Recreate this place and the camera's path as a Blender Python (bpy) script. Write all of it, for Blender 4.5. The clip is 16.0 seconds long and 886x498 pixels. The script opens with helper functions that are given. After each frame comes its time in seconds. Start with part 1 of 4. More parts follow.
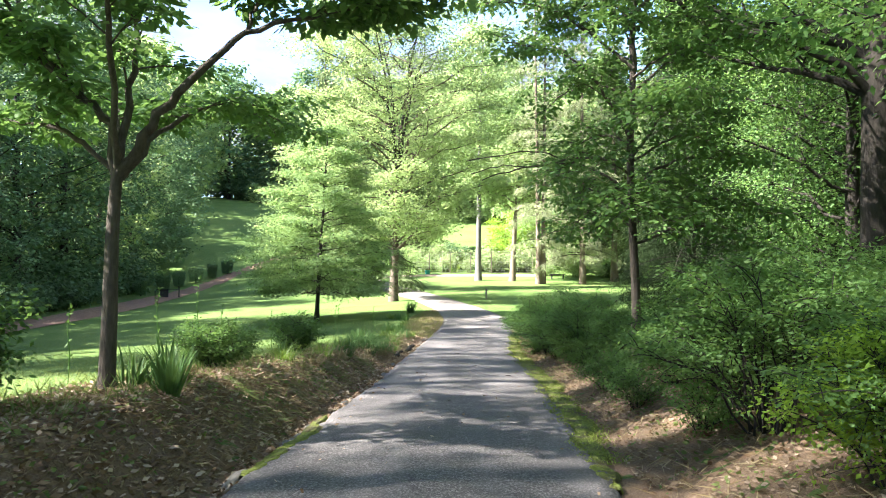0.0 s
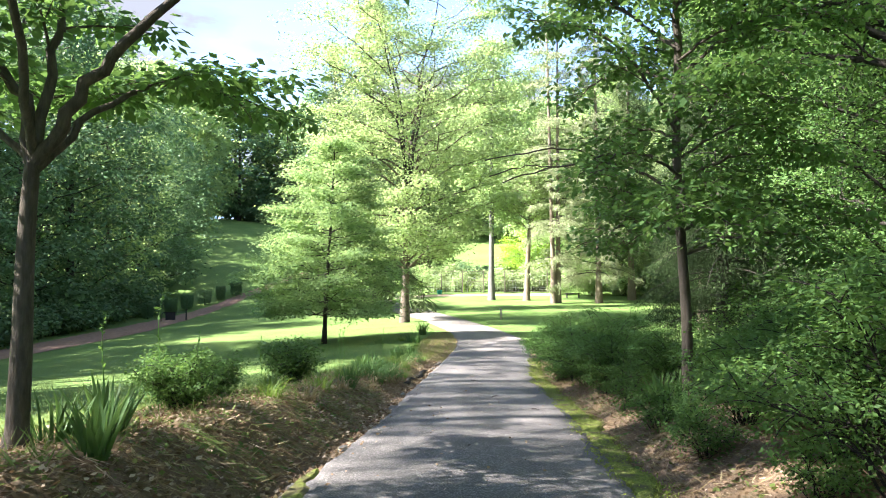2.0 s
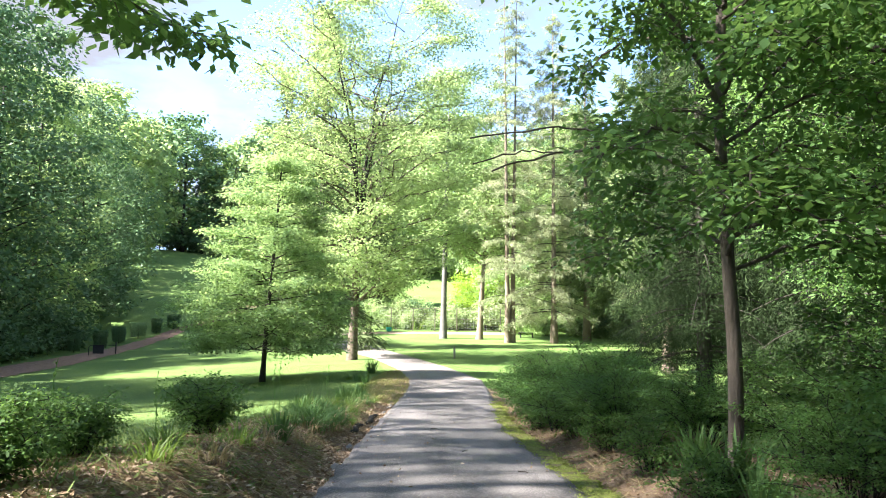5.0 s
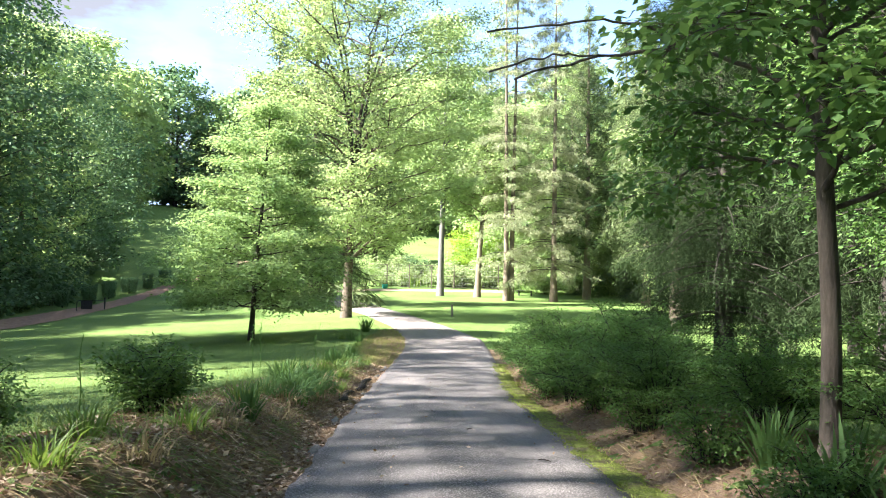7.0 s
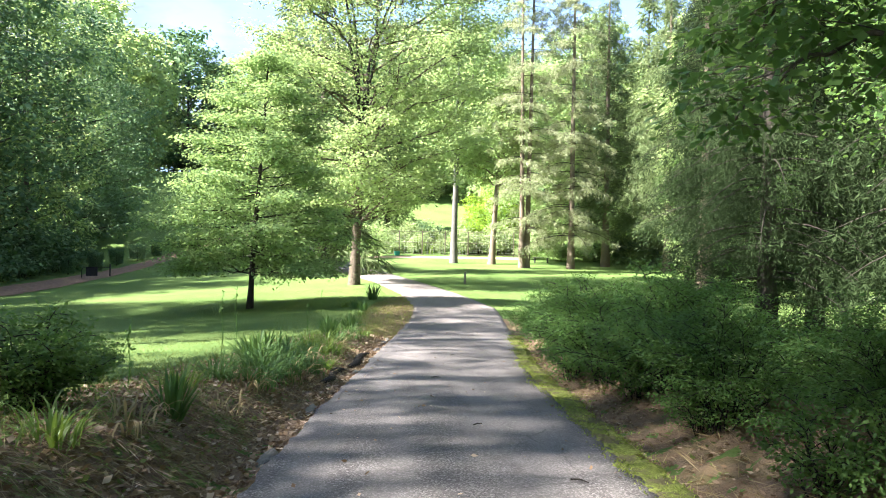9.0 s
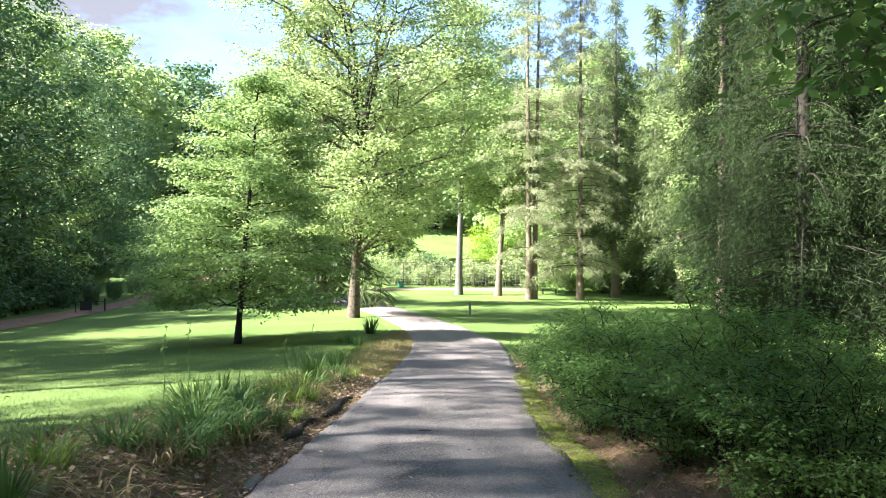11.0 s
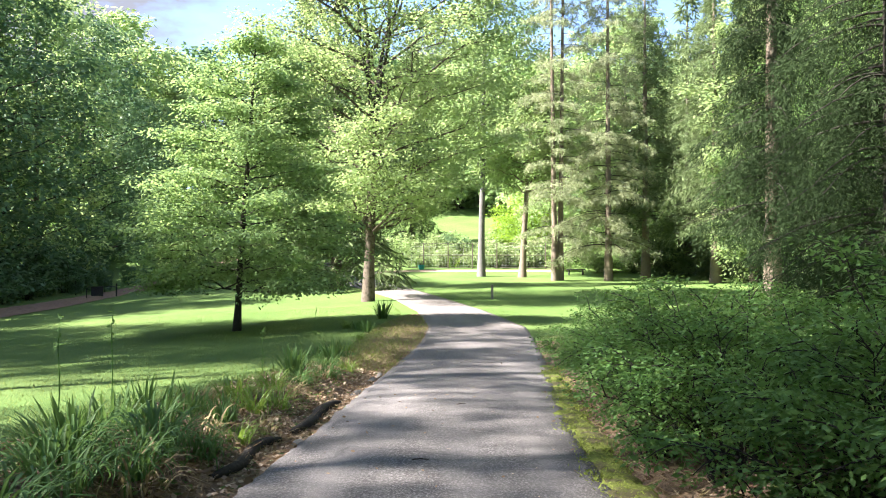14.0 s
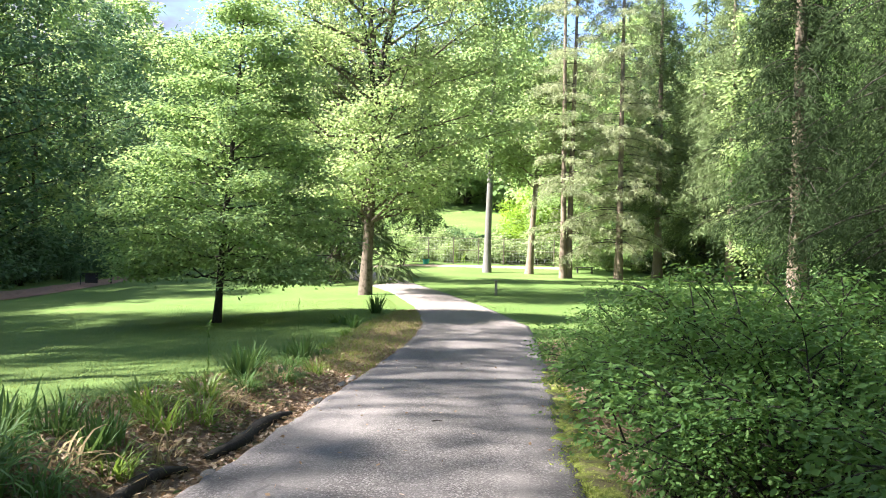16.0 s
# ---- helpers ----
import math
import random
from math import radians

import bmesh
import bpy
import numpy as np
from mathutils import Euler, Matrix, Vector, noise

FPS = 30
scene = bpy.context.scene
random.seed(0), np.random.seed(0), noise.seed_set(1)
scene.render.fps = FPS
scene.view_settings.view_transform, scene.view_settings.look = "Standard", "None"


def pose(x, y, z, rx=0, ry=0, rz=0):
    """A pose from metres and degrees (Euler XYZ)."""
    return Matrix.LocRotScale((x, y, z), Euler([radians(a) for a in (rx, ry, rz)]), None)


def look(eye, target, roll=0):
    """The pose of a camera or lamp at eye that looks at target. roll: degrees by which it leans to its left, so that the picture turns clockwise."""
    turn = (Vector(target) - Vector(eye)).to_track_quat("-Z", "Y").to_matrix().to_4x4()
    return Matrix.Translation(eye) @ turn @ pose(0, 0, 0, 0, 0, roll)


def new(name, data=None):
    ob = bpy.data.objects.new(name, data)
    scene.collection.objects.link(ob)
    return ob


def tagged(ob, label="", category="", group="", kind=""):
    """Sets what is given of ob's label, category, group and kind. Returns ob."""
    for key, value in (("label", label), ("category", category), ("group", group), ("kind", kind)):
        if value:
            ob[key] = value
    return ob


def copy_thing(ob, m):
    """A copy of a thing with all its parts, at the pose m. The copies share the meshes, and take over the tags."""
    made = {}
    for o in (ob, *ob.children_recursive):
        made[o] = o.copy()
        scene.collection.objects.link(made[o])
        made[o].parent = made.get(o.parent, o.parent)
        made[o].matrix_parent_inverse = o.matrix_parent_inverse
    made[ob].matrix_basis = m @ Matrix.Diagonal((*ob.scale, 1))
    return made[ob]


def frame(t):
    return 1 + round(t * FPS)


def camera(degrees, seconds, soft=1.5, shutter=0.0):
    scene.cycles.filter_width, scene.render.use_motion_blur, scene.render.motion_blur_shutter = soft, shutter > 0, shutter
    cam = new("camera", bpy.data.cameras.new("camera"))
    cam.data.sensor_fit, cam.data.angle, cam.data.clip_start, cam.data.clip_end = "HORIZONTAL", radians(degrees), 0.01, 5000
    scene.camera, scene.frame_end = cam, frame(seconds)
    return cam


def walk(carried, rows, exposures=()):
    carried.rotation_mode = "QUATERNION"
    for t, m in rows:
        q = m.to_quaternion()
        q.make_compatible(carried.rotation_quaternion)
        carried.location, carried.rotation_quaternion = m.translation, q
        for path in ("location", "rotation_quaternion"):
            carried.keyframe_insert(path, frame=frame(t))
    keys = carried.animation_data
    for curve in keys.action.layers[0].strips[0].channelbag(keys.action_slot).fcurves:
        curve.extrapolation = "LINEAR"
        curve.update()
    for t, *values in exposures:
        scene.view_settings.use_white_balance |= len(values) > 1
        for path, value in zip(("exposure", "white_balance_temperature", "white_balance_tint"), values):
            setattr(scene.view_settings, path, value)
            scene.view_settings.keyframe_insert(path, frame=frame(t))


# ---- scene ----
cam = camera(61.8, 16.0, soft=1.0)
METRES, EYE, TILT, LEAN, TURN = 17.0, 1.5, 1.0, 0.0, 0.0
ROWS = [
    (0.0, 0.0, 0.0, 0.0, -0.0, 0.0, 0.0),
    (0.5, 0.0056, 0.0263, -0.0033, 0.39, 0.55, -0.1),
    (1.0, 0.007, 0.0544, -0.0025, 0.34, 0.92, 0.54),
    (1.5, 0.0008, 0.0818, -0.0015, 0.5, 1.24, 1.0),
    (2.0, -0.0036, 0.1124, -0.0056, 0.9, 1.56, 0.54),
    (2.5, -0.0113, 0.1427, -0.0091, 0.9, 1.74, -0.1),
    (3.0, -0.015, 0.1734, -0.011, 0.42, 2.27, -0.47),
    (3.5, -0.0138, 0.2046, -0.0129, -0.34, 3.41, -0.37),
    (4.0, -0.0191, 0.2337, -0.0167, -1.59, 4.66, -0.37),
    (6.5, -0.0184, 0.3771, -0.0262, -3.53, 3.26, -0.83),
    (7.0, -0.0177, 0.4103, -0.0271, -3.36, 1.32, -1.04),
    (7.5, -0.0135, 0.4476, -0.03, -1.78, -0.36, -1.06),
    (8.0, -0.012, 0.4839, -0.0336, -0.95, -1.17, -1.1),
    (8.5, -0.0029, 0.5185, -0.0371, -1.3, -1.24, -1.07),
    (9.0, 0.001, 0.5537, -0.0397, -2.19, -1.16, -1.05),
    (11.5, 0.0234, 0.7126, -0.0501, -1.08, 1.59, -0.29),
    (12.0, 0.0254, 0.7423, -0.0512, 0.25, 1.41, -0.26),
    (12.5, 0.0296, 0.7727, -0.0537, 0.95, 0.84, -0.29),
    (13.0, 0.0289, 0.8032, -0.0572, 0.64, 0.38, -0.08),
    (13.5, 0.0349, 0.8309, -0.0596, 0.17, 0.24, 0.05),
    (14.0, 0.0392, 0.8589, -0.0607, 0.21, 0.01, -0.04),
    (14.5, 0.0442, 0.8897, -0.0628, 1.19, -0.17, -0.81),
    (15.0, 0.0529, 0.9211, -0.0654, 1.57, -0.16, -1.34),
    (15.5, 0.0555, 0.9529, -0.069, 0.72, -0.25, -1.43),
    (16.0, 0.0622, 0.9853, -0.0723, 0.92, -0.29, -1.39),
]
walk(cam, [(t, pose(0, 0, EYE, TILT, LEAN, TURN) @ pose(METRES * x, METRES * y, METRES * z, 90 + pitch, roll, yaw)) for t, x, y, z, yaw, pitch, roll in ROWS],
     [(0.0, 3.45, 6150, 15), (4.0, 3.38, 6150, 15), (9.0, 3.25, 6200, 16), (16.0, 3.03, 6200, 17)])

# ---- light ----
SUN_EL, SUN_AZ = 42.0, -101.0  # degrees; azimuth clockwise from +y
world = bpy.data.worlds.new("sky")
scene.world = world
world.use_nodes = True
wn, wl = world.node_tree.nodes, world.node_tree.links
wn.clear()
w_out = wn.new("ShaderNodeOutputWorld")
w_bg = wn.new("ShaderNodeBackground")
w_sky = wn.new("ShaderNodeTexSky")
w_sky.sky_type = "NISHITA"
w_sky.sun_disc = False
w_sky.sun_elevation, w_sky.sun_rotation = radians(SUN_EL), radians(SUN_AZ)
w_sky.air_density, w_sky.dust_density, w_sky.ozone_density = 0.8, 0.0, 1.2
w_sky.altitude = 2500
w_co = wn.new("ShaderNodeTexCoord")
w_map = wn.new("ShaderNodeMapping")
w_map.inputs["Scale"].default_value = (1.0, 1.0, 2.6)
w_map.inputs["Location"].default_value = (0.37, 0.12, 0.0)
w_noise = wn.new("ShaderNodeTexNoise")
w_noise.inputs["Scale"].default_value = 3.4
w_noise.inputs["Detail"].default_value = 7.0
w_noise.inputs["Roughness"].default_value = 0.55
w_ramp = wn.new("ShaderNodeValToRGB")
w_ramp.color_ramp.elements[0].position, w_ramp.color_ramp.elements[1].position = 0.44, 0.55
w_mix = wn.new("ShaderNodeMix")
w_mix.data_type = "RGBA"
w_mix.inputs[7].default_value = (0.84, 0.89, 1.0, 1.0)  # sunlit cloud
wl.new(w_co.outputs["Generated"], w_map.inputs["Vector"])
wl.new(w_map.outputs["Vector"], w_noise.inputs["Vector"])
wl.new(w_noise.outputs["Fac"], w_ramp.inputs["Fac"])
wl.new(w_ramp.outputs["Color"], w_mix.inputs[0])
wl.new(w_sky.outputs["Color"], w_mix.inputs[6])
wl.new(w_mix.outputs[2], w_bg.inputs["Color"])
wl.new(w_bg.outputs["Background"], w_out.inputs["Surface"])
w_bg.inputs["Strength"].default_value = 0.085

sun = new("sun", bpy.data.lights.new("sun", "SUN"))
sun.data.energy, sun.data.angle, sun.data.color = 4.2, radians(0.9), (1.0, 0.94, 0.82)
sun_dir = Vector((math.sin(radians(SUN_AZ)) * math.cos(radians(SUN_EL)), math.cos(radians(SUN_AZ)) * math.cos(radians(SUN_EL)), math.sin(radians(SUN_EL))))
sun.matrix_world = look(sun_dir * 60, (0, 0, 0))


# ---- materials ----
def material(name):
    m = bpy.data.materials.new(name)
    m.use_nodes = True
    nt = m.node_tree
    nt.nodes.clear()
    return m, nt.nodes, nt.links, nt.nodes.new("ShaderNodeOutputMaterial")


def noise_node(n, l, scale, detail=4.0, vec=None, rough=0.55):
    t = n.new("ShaderNodeTexNoise")
    t.inputs["Scale"].default_value, t.inputs["Detail"].default_value, t.inputs["Roughness"].default_value = scale, detail, rough
    if vec is not None:
        l.new(vec, t.inputs["Vector"])
    return t.outputs["Fac"]


def ramp_node(n, l, fac, stops):
    r = n.new("ShaderNodeValToRGB")
    e = r.color_ramp.elements
    e[0].position, e[0].color = stops[0][0], (*stops[0][1], 1)
    e[1].position, e[1].color = stops[-1][0], (*stops[-1][1], 1)
    for p, c in stops[1:-1]:
        e.new(p).color = (*c, 1)
    l.new(fac, r.inputs["Fac"])
    return r.outputs["Color"]


def mix_node(n, l, fac, a, b, blend="MIX"):
    m = n.new("ShaderNodeMix")
    m.data_type, m.blend_type = "RGBA", blend
    for i, v in ((0, fac), (6, a), (7, b)):
        if isinstance(v, (int, float)):
            m.inputs[i].default_value = v
        elif isinstance(v, tuple):
            m.inputs[i].default_value = (*v, 1)
        else:
            l.new(v, m.inputs[i])
    return m.outputs[2]


def bump_node(n, l, height, strength, distance):
    b = n.new("ShaderNodeBump")
    b.inputs["Strength"].default_value, b.inputs["Distance"].default_value = strength, distance
    l.new(height, b.inputs["Height"])
    return b.outputs["Normal"]


def surface(n, l, out, color, rough=0.8, normal=None, spec=0.3, metal=0.0):
    p = n.new("ShaderNodeBsdfPrincipled")
    p.inputs["Roughness"].default_value, p.inputs["Specular IOR Level"].default_value, p.inputs["Metallic"].default_value = rough, spec, metal
    if isinstance(color, tuple):
        p.inputs["Base Color"].default_value = (*color, 1)
    else:
        l.new(color, p.inputs["Base Color"])
    if normal is not None:
        l.new(normal, p.inputs["Normal"])
    l.new(p.outputs[0], out.inputs["Surface"])
    return p


def leaf_material(name, dark, mid, light, glow, through_share=0.45, rough=0.6, spec=0.22):
    """Thin leaf: a varied face colour, with light passing through it."""
    m, n, l, out = material(name)
    geo, info = n.new("ShaderNodeNewGeometry"), n.new("ShaderNodeObjectInfo")
    col = ramp_node(n, l, geo.outputs["Random Per Island"], [(0.0, dark), (0.5, mid), (1.0, light)])
    co = n.new("ShaderNodeTexCoord")
    big = noise_node(n, l, 0.7, 3, co.outputs["Object"])
    hsv = n.new("ShaderNodeHueSaturation")
    l.new(col, hsv.inputs["Color"])
    val = n.new("ShaderNodeMapRange")
    val.inputs["To Min"].default_value, val.inputs["To Max"].default_value = 0.75, 1.25
    l.new(info.outputs["Random"], val.inputs["Value"])
    l.new(val.outputs["Result"], hsv.inputs["Value"])
    face = mix_node(n, l, big, hsv.outputs["Color"], glow)
    face = mix_node(n, l, 0.65, face, hsv.outputs["Color"])
    p = n.new("ShaderNodeBsdfPrincipled")
    p.inputs["Roughness"].default_value, p.inputs["Specular IOR Level"].default_value = rough, spec
    l.new(face, p.inputs["Base Color"])
    tr = n.new("ShaderNodeBsdfTranslucent")
    l.new(mix_node(n, l, 0.55, face, glow), tr.inputs["Color"])
    ms = n.new("ShaderNodeMixShader")
    ms.inputs[0].default_value = through_share
    l.new(p.outputs[0], ms.inputs[1])
    l.new(tr.outputs[0], ms.inputs[2])
    l.new(ms.outputs[0], out.inputs["Surface"])
    return m


def bark_material(name, dark, light, scale=6.0, moss=None):
    m, n, l, out = material(name)
    co = n.new("ShaderNodeTexCoord")
    mp = n.new("ShaderNodeMapping")
    mp.inputs["Scale"].default_value = (1, 1, 0.22)
    l.new(co.outputs["Object"], mp.inputs["Vector"])
    fine = noise_node(n, l, scale * 4, 6, mp.outputs["Vector"], 0.7)
    big = noise_node(n, l, scale * 0.35, 4, co.outputs["Object"])
    col = ramp_node(n, l, fine, [(0.3, dark), (0.7, light)])
    col = mix_node(n, l, big, col, tuple(0.6 * a + 0.1 * b for a, b in zip(dark, light)))
    if moss:
        patch = ramp_node(n, l, noise_node(n, l, scale * 0.8, 5, co.outputs["Object"]), [(0.52, (0, 0, 0)), (0.62, (1, 1, 1))])
        col = mix_node(n, l, patch, col, moss)
    surface(n, l, out, col, 0.9, bump_node(n, l, fine, 0.9, 0.03), 0.2)
    return m


def plain_material(name, a, b, scale=8.0, rough=0.7, metal=0.0, relief=0.3):
    m, n, l, out = material(name)
    co = n.new("ShaderNodeTexCoord")
    f = noise_node(n, l, scale, 6, co.outputs["Object"], 0.65)
    surface(n, l, out, ramp_node(n, l, f, [(0.3, a), (0.7, b)]), rough, bump_node(n, l, f, relief, 0.01), 0.3, metal)
    return m


def grass_material():
    m, n, l, out = material("mown_grass")
    g = n.new("ShaderNodeNewGeometry")
    pos = g.outputs["Position"]
    fine = noise_node(n, l, 38, 6, pos, 0.75)
    mid = noise_node(n, l, 1.6, 5, pos, 0.6)
    big = noise_node(n, l, 0.16, 4, pos)
    col = ramp_node(n, l, fine, [(0.28, (0.053, 0.098, 0.026)), (0.5, (0.112, 0.178, 0.048)), (0.75, (0.190, 0.265, 0.084))])
    col = mix_node(n, l, ramp_node(n, l, mid, [(0.45, (0, 0, 0)), (0.75, (0.55, 0.55, 0.55))]), col, (0.158, 0.220, 0.060))
    col = mix_node(n, l, ramp_node(n, l, big, [(0.4, (0, 0, 0)), (0.66, (0.65, 0.65, 0.65))]), col, (0.070, 0.136, 0.030))
    surface(n, l, out, col, 0.85, bump_node(n, l, fine, 1.0, 0.04), 0.15)
    return m


def soil_material(name, dry=0.0):
    m, n, l, out = material(name)
    pos = n.new("ShaderNodeNewGeometry").outputs["Position"]
    fine = noise_node(n, l, 55, 6, pos, 0.75)
    mid = noise_node(n, l, 5, 5, pos, 0.65)
    big = noise_node(n, l, 0.9, 4, pos)
    col = ramp_node(n, l, fine, [(0.3, (0.06, 0.043, 0.031)), (0.5, (0.19, 0.135, 0.093)), (0.72, (0.32, 0.25, 0.18))])
    col = mix_node(n, l, ramp_node(n, l, mid, [(0.45, (0, 0, 0)), (0.7, (0.7, 0.7, 0.7))]), col, (0.24 + dry, 0.16 + dry, 0.09 + 0.4 * dry))
    col = mix_node(n, l, ramp_node(n, l, big, [(0.55, (0, 0, 0)), (0.7, (0.6, 0.6, 0.6))]), col, (0.09, 0.10, 0.03))
    surface(n, l, out, col, 0.95, bump_node(n, l, mix_node(n, l, 0.5, fine, mid), 1.0, 0.05), 0.1)
    return m


def asphalt_material():
    m, n, l, out = material("worn_asphalt")
    pos = n.new("ShaderNodeNewGeometry").outputs["Position"]
    sep = n.new("ShaderNodeSeparateXYZ")
    l.new(pos, sep.inputs[0])
    vor = n.new("ShaderNodeTexVoronoi")
    vor.inputs["Scale"].default_value = 75
    l.new(pos, vor.inputs["Vector"])
    stone = ramp_node(n, l, vor.outputs["Color"], [(0.15, (0.050, 0.046, 0.045)), (0.6, (0.115, 0.105, 0.100)), (0.95, (0.29, 0.275, 0.27))])
    mp = n.new("ShaderNodeMapping")
    mp.inputs["Scale"].default_value = (1.6, 0.14, 1)
    l.new(pos, mp.inputs["Vector"])
    streak = noise_node(n, l, 1.0, 5, mp.outputs["Vector"])
    patch = noise_node(n, l, 0.8, 6, pos, 0.65)
    col = mix_node(n, l, ramp_node(n, l, streak, [(0.42, (0, 0, 0)), (0.68, (0.6, 0.6, 0.6))]), stone, (0.215, 0.198, 0.190))
    col = mix_node(n, l, ramp_node(n, l, patch, [(0.5, (0, 0, 0)), (0.75, (0.7, 0.7, 0.7))]), col, (0.068, 0.064, 0.063))
    crack = n.new("ShaderNodeTexVoronoi")
    crack.feature, crack.inputs["Scale"].default_value = "DISTANCE_TO_EDGE", 0.55
    wob = n.new("ShaderNodeTexNoise")
    wob.inputs["Scale"].default_value = 3.0
    l.new(pos, wob.inputs["Vector"])
    l.new(mix_node(n, l, 0.25, pos, wob.outputs["Color"], "ADD"), crack.inputs["Vector"])
    line = ramp_node(n, l, crack.outputs["Distance"], [(0.0, (1, 1, 1)), (0.012, (0, 0, 0))])
    gate = ramp_node(n, l, noise_node(n, l, 0.6, 2, pos), [(0.5, (0, 0, 0)), (0.58, (0.4, 0.4, 0.4))])
    col = mix_node(n, l, mix_node(n, l, 1.0, line, gate, "MULTIPLY"), col, (0.03, 0.028, 0.027))
    # sunlit brightness mixed into the asphalt colour where the lane lies open
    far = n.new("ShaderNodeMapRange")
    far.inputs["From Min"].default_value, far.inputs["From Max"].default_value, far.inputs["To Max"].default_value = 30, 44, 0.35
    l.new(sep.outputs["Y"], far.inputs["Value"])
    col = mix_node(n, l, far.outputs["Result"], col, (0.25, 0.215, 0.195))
    h = mix_node(n, l, 0.5, vor.outputs["Distance"], patch)
    surface(n, l, out, col, 0.85, bump_node(n, l, h, 0.6, 0.008), 0.3)
    return m


def moss_material():
    m, n, l, out = material("moss")
    pos = n.new("ShaderNodeNewGeometry").outputs["Position"]
    f = noise_node(n, l, 30, 6, pos, 0.75)
    b = noise_node(n, l, 3.5, 5, pos)
    col = ramp_node(n, l, f, [(0.3, (0.075, 0.095, 0.022)), (0.5, (0.19, 0.225, 0.052)), (0.7, (0.34, 0.38, 0.10))])
    col = mix_node(n, l, ramp_node(n, l, b, [(0.47, (0, 0, 0)), (0.60, (0.9, 0.9, 0.9))]), col, (0.13, 0.11, 0.065))
    surface(n, l, out, col, 0.95, bump_node(n, l, f, 1.0, 0.03), 0.1)
    return m


GRASS, SOIL, DRY_SOIL, ASPHALT, MOSS = grass_material(), soil_material("leaf_mould"), soil_material("dry_soil", 0.12), asphalt_material(), moss_material()
GRAVEL = plain_material("pinkish_gravel", (0.26, 0.18, 0.14), (0.46, 0.36, 0.30), 30, 0.95, 0, 0.8)
EARTH = plain_material("reddish_earth", (0.13, 0.075, 0.05), (0.30, 0.20, 0.145), 3, 0.95, 0, 0.6)
LEAF_LAWN_TREE = leaf_material("young_beech_leaf", (0.066, 0.14, 0.062), (0.125, 0.227, 0.097), (0.207, 0.315, 0.152), (0.369, 0.48, 0.148), 0.52)
LEAF_BRIGHT = leaf_material("light_green_leaf", (0.112, 0.204, 0.082), (0.197, 0.311, 0.131), (0.304, 0.408, 0.214), (0.487, 0.596, 0.22), 0.56)
LEAF_FOREST = leaf_material("forest_leaf", (0.033, 0.08, 0.045), (0.069, 0.138, 0.07), (0.121, 0.204, 0.111), (0.218, 0.342, 0.118), 0.24)
LEAF_NEAR = leaf_material("broad_green_leaf", (0.035, 0.092, 0.033), (0.067, 0.147, 0.049), (0.118, 0.211, 0.079), (0.258, 0.422, 0.088), 0.42)
LEAF_BUSH = leaf_material("shrub_leaf", (0.032, 0.085, 0.029), (0.063, 0.144, 0.043), (0.113, 0.204, 0.067), (0.205, 0.339, 0.062), 0.45)
LEAF_LIME = leaf_material("lime_shrub_leaf", (0.098, 0.187, 0.025), (0.166, 0.293, 0.038), (0.235, 0.386, 0.051), (0.392, 0.539, 0.051), 0.5)
# near-black needles: the shade these spruces stand in is put into the colour
NEEDLE_SHADED = leaf_material("shaded_spruce_needle", (0.012, 0.02, 0.011), (0.024, 0.042, 0.018), (0.048, 0.072, 0.032), (0.058, 0.091, 0.032), 0.2, 0.85, 0.05)
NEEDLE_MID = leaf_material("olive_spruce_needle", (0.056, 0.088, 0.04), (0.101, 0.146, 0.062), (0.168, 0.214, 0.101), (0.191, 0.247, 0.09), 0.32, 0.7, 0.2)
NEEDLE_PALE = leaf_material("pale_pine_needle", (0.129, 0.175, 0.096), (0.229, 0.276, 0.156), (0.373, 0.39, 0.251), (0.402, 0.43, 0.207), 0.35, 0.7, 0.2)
BLADE = leaf_material("blue_green_blade", (0.036, 0.088, 0.034), (0.062, 0.136, 0.046), (0.108, 0.196, 0.070), (0.19, 0.31, 0.065), 0.35, 0.55, 0.22)
BLADE_FRESH = leaf_material("fresh_green_blade", (0.053, 0.112, 0.020), (0.096, 0.174, 0.031), (0.160, 0.244, 0.056), (0.276, 0.387, 0.056), 0.4, 0.45, 0.4)
LEAF_GARDEN = leaf_material("pale_garden_leaf", (0.13, 0.19, 0.08), (0.22, 0.30, 0.13), (0.36, 0.43, 0.24), (0.40, 0.50, 0.20), 0.4)
STRAW = leaf_material("dry_straw", (0.164, 0.117, 0.058), (0.283, 0.22, 0.116), (0.387, 0.33, 0.199), (0.372, 0.299, 0.149), 0.25, 0.7, 0.2)
DEAD_LEAF = leaf_material("dead_leaf", (0.088, 0.056, 0.037), (0.236, 0.163, 0.107), (0.541, 0.450, 0.351), (0.353, 0.225, 0.107), 0.15, 0.8, 0.2)
GRASS_BLADE = leaf_material("grass_blade", (0.052, 0.099, 0.026), (0.104, 0.17, 0.046), (0.184, 0.245, 0.09), (0.292, 0.33, 0.087), 0.35, 0.6, 0.2)
MOSS_TUFT = leaf_material("moss_tuft", (0.07, 0.10, 0.02), (0.17, 0.22, 0.045), (0.31, 0.36, 0.09), (0.36, 0.42, 0.09), 0.3, 0.8, 0.1)
BARK = bark_material("brown_bark", (0.061, 0.050, 0.041), (0.202, 0.171, 0.140))
BARK_PALE = bark_material("pale_flaking_bark", (0.081, 0.061, 0.045), (0.242, 0.201, 0.161), 5, (0.050, 0.044, 0.029))
BARK_GREY = bark_material("grey_bark", (0.105, 0.101, 0.094), (0.270, 0.262, 0.247), 5)
BARK_TAN = bark_material("tan_bark", (0.136, 0.106, 0.077), (0.340, 0.277, 0.218), 5)
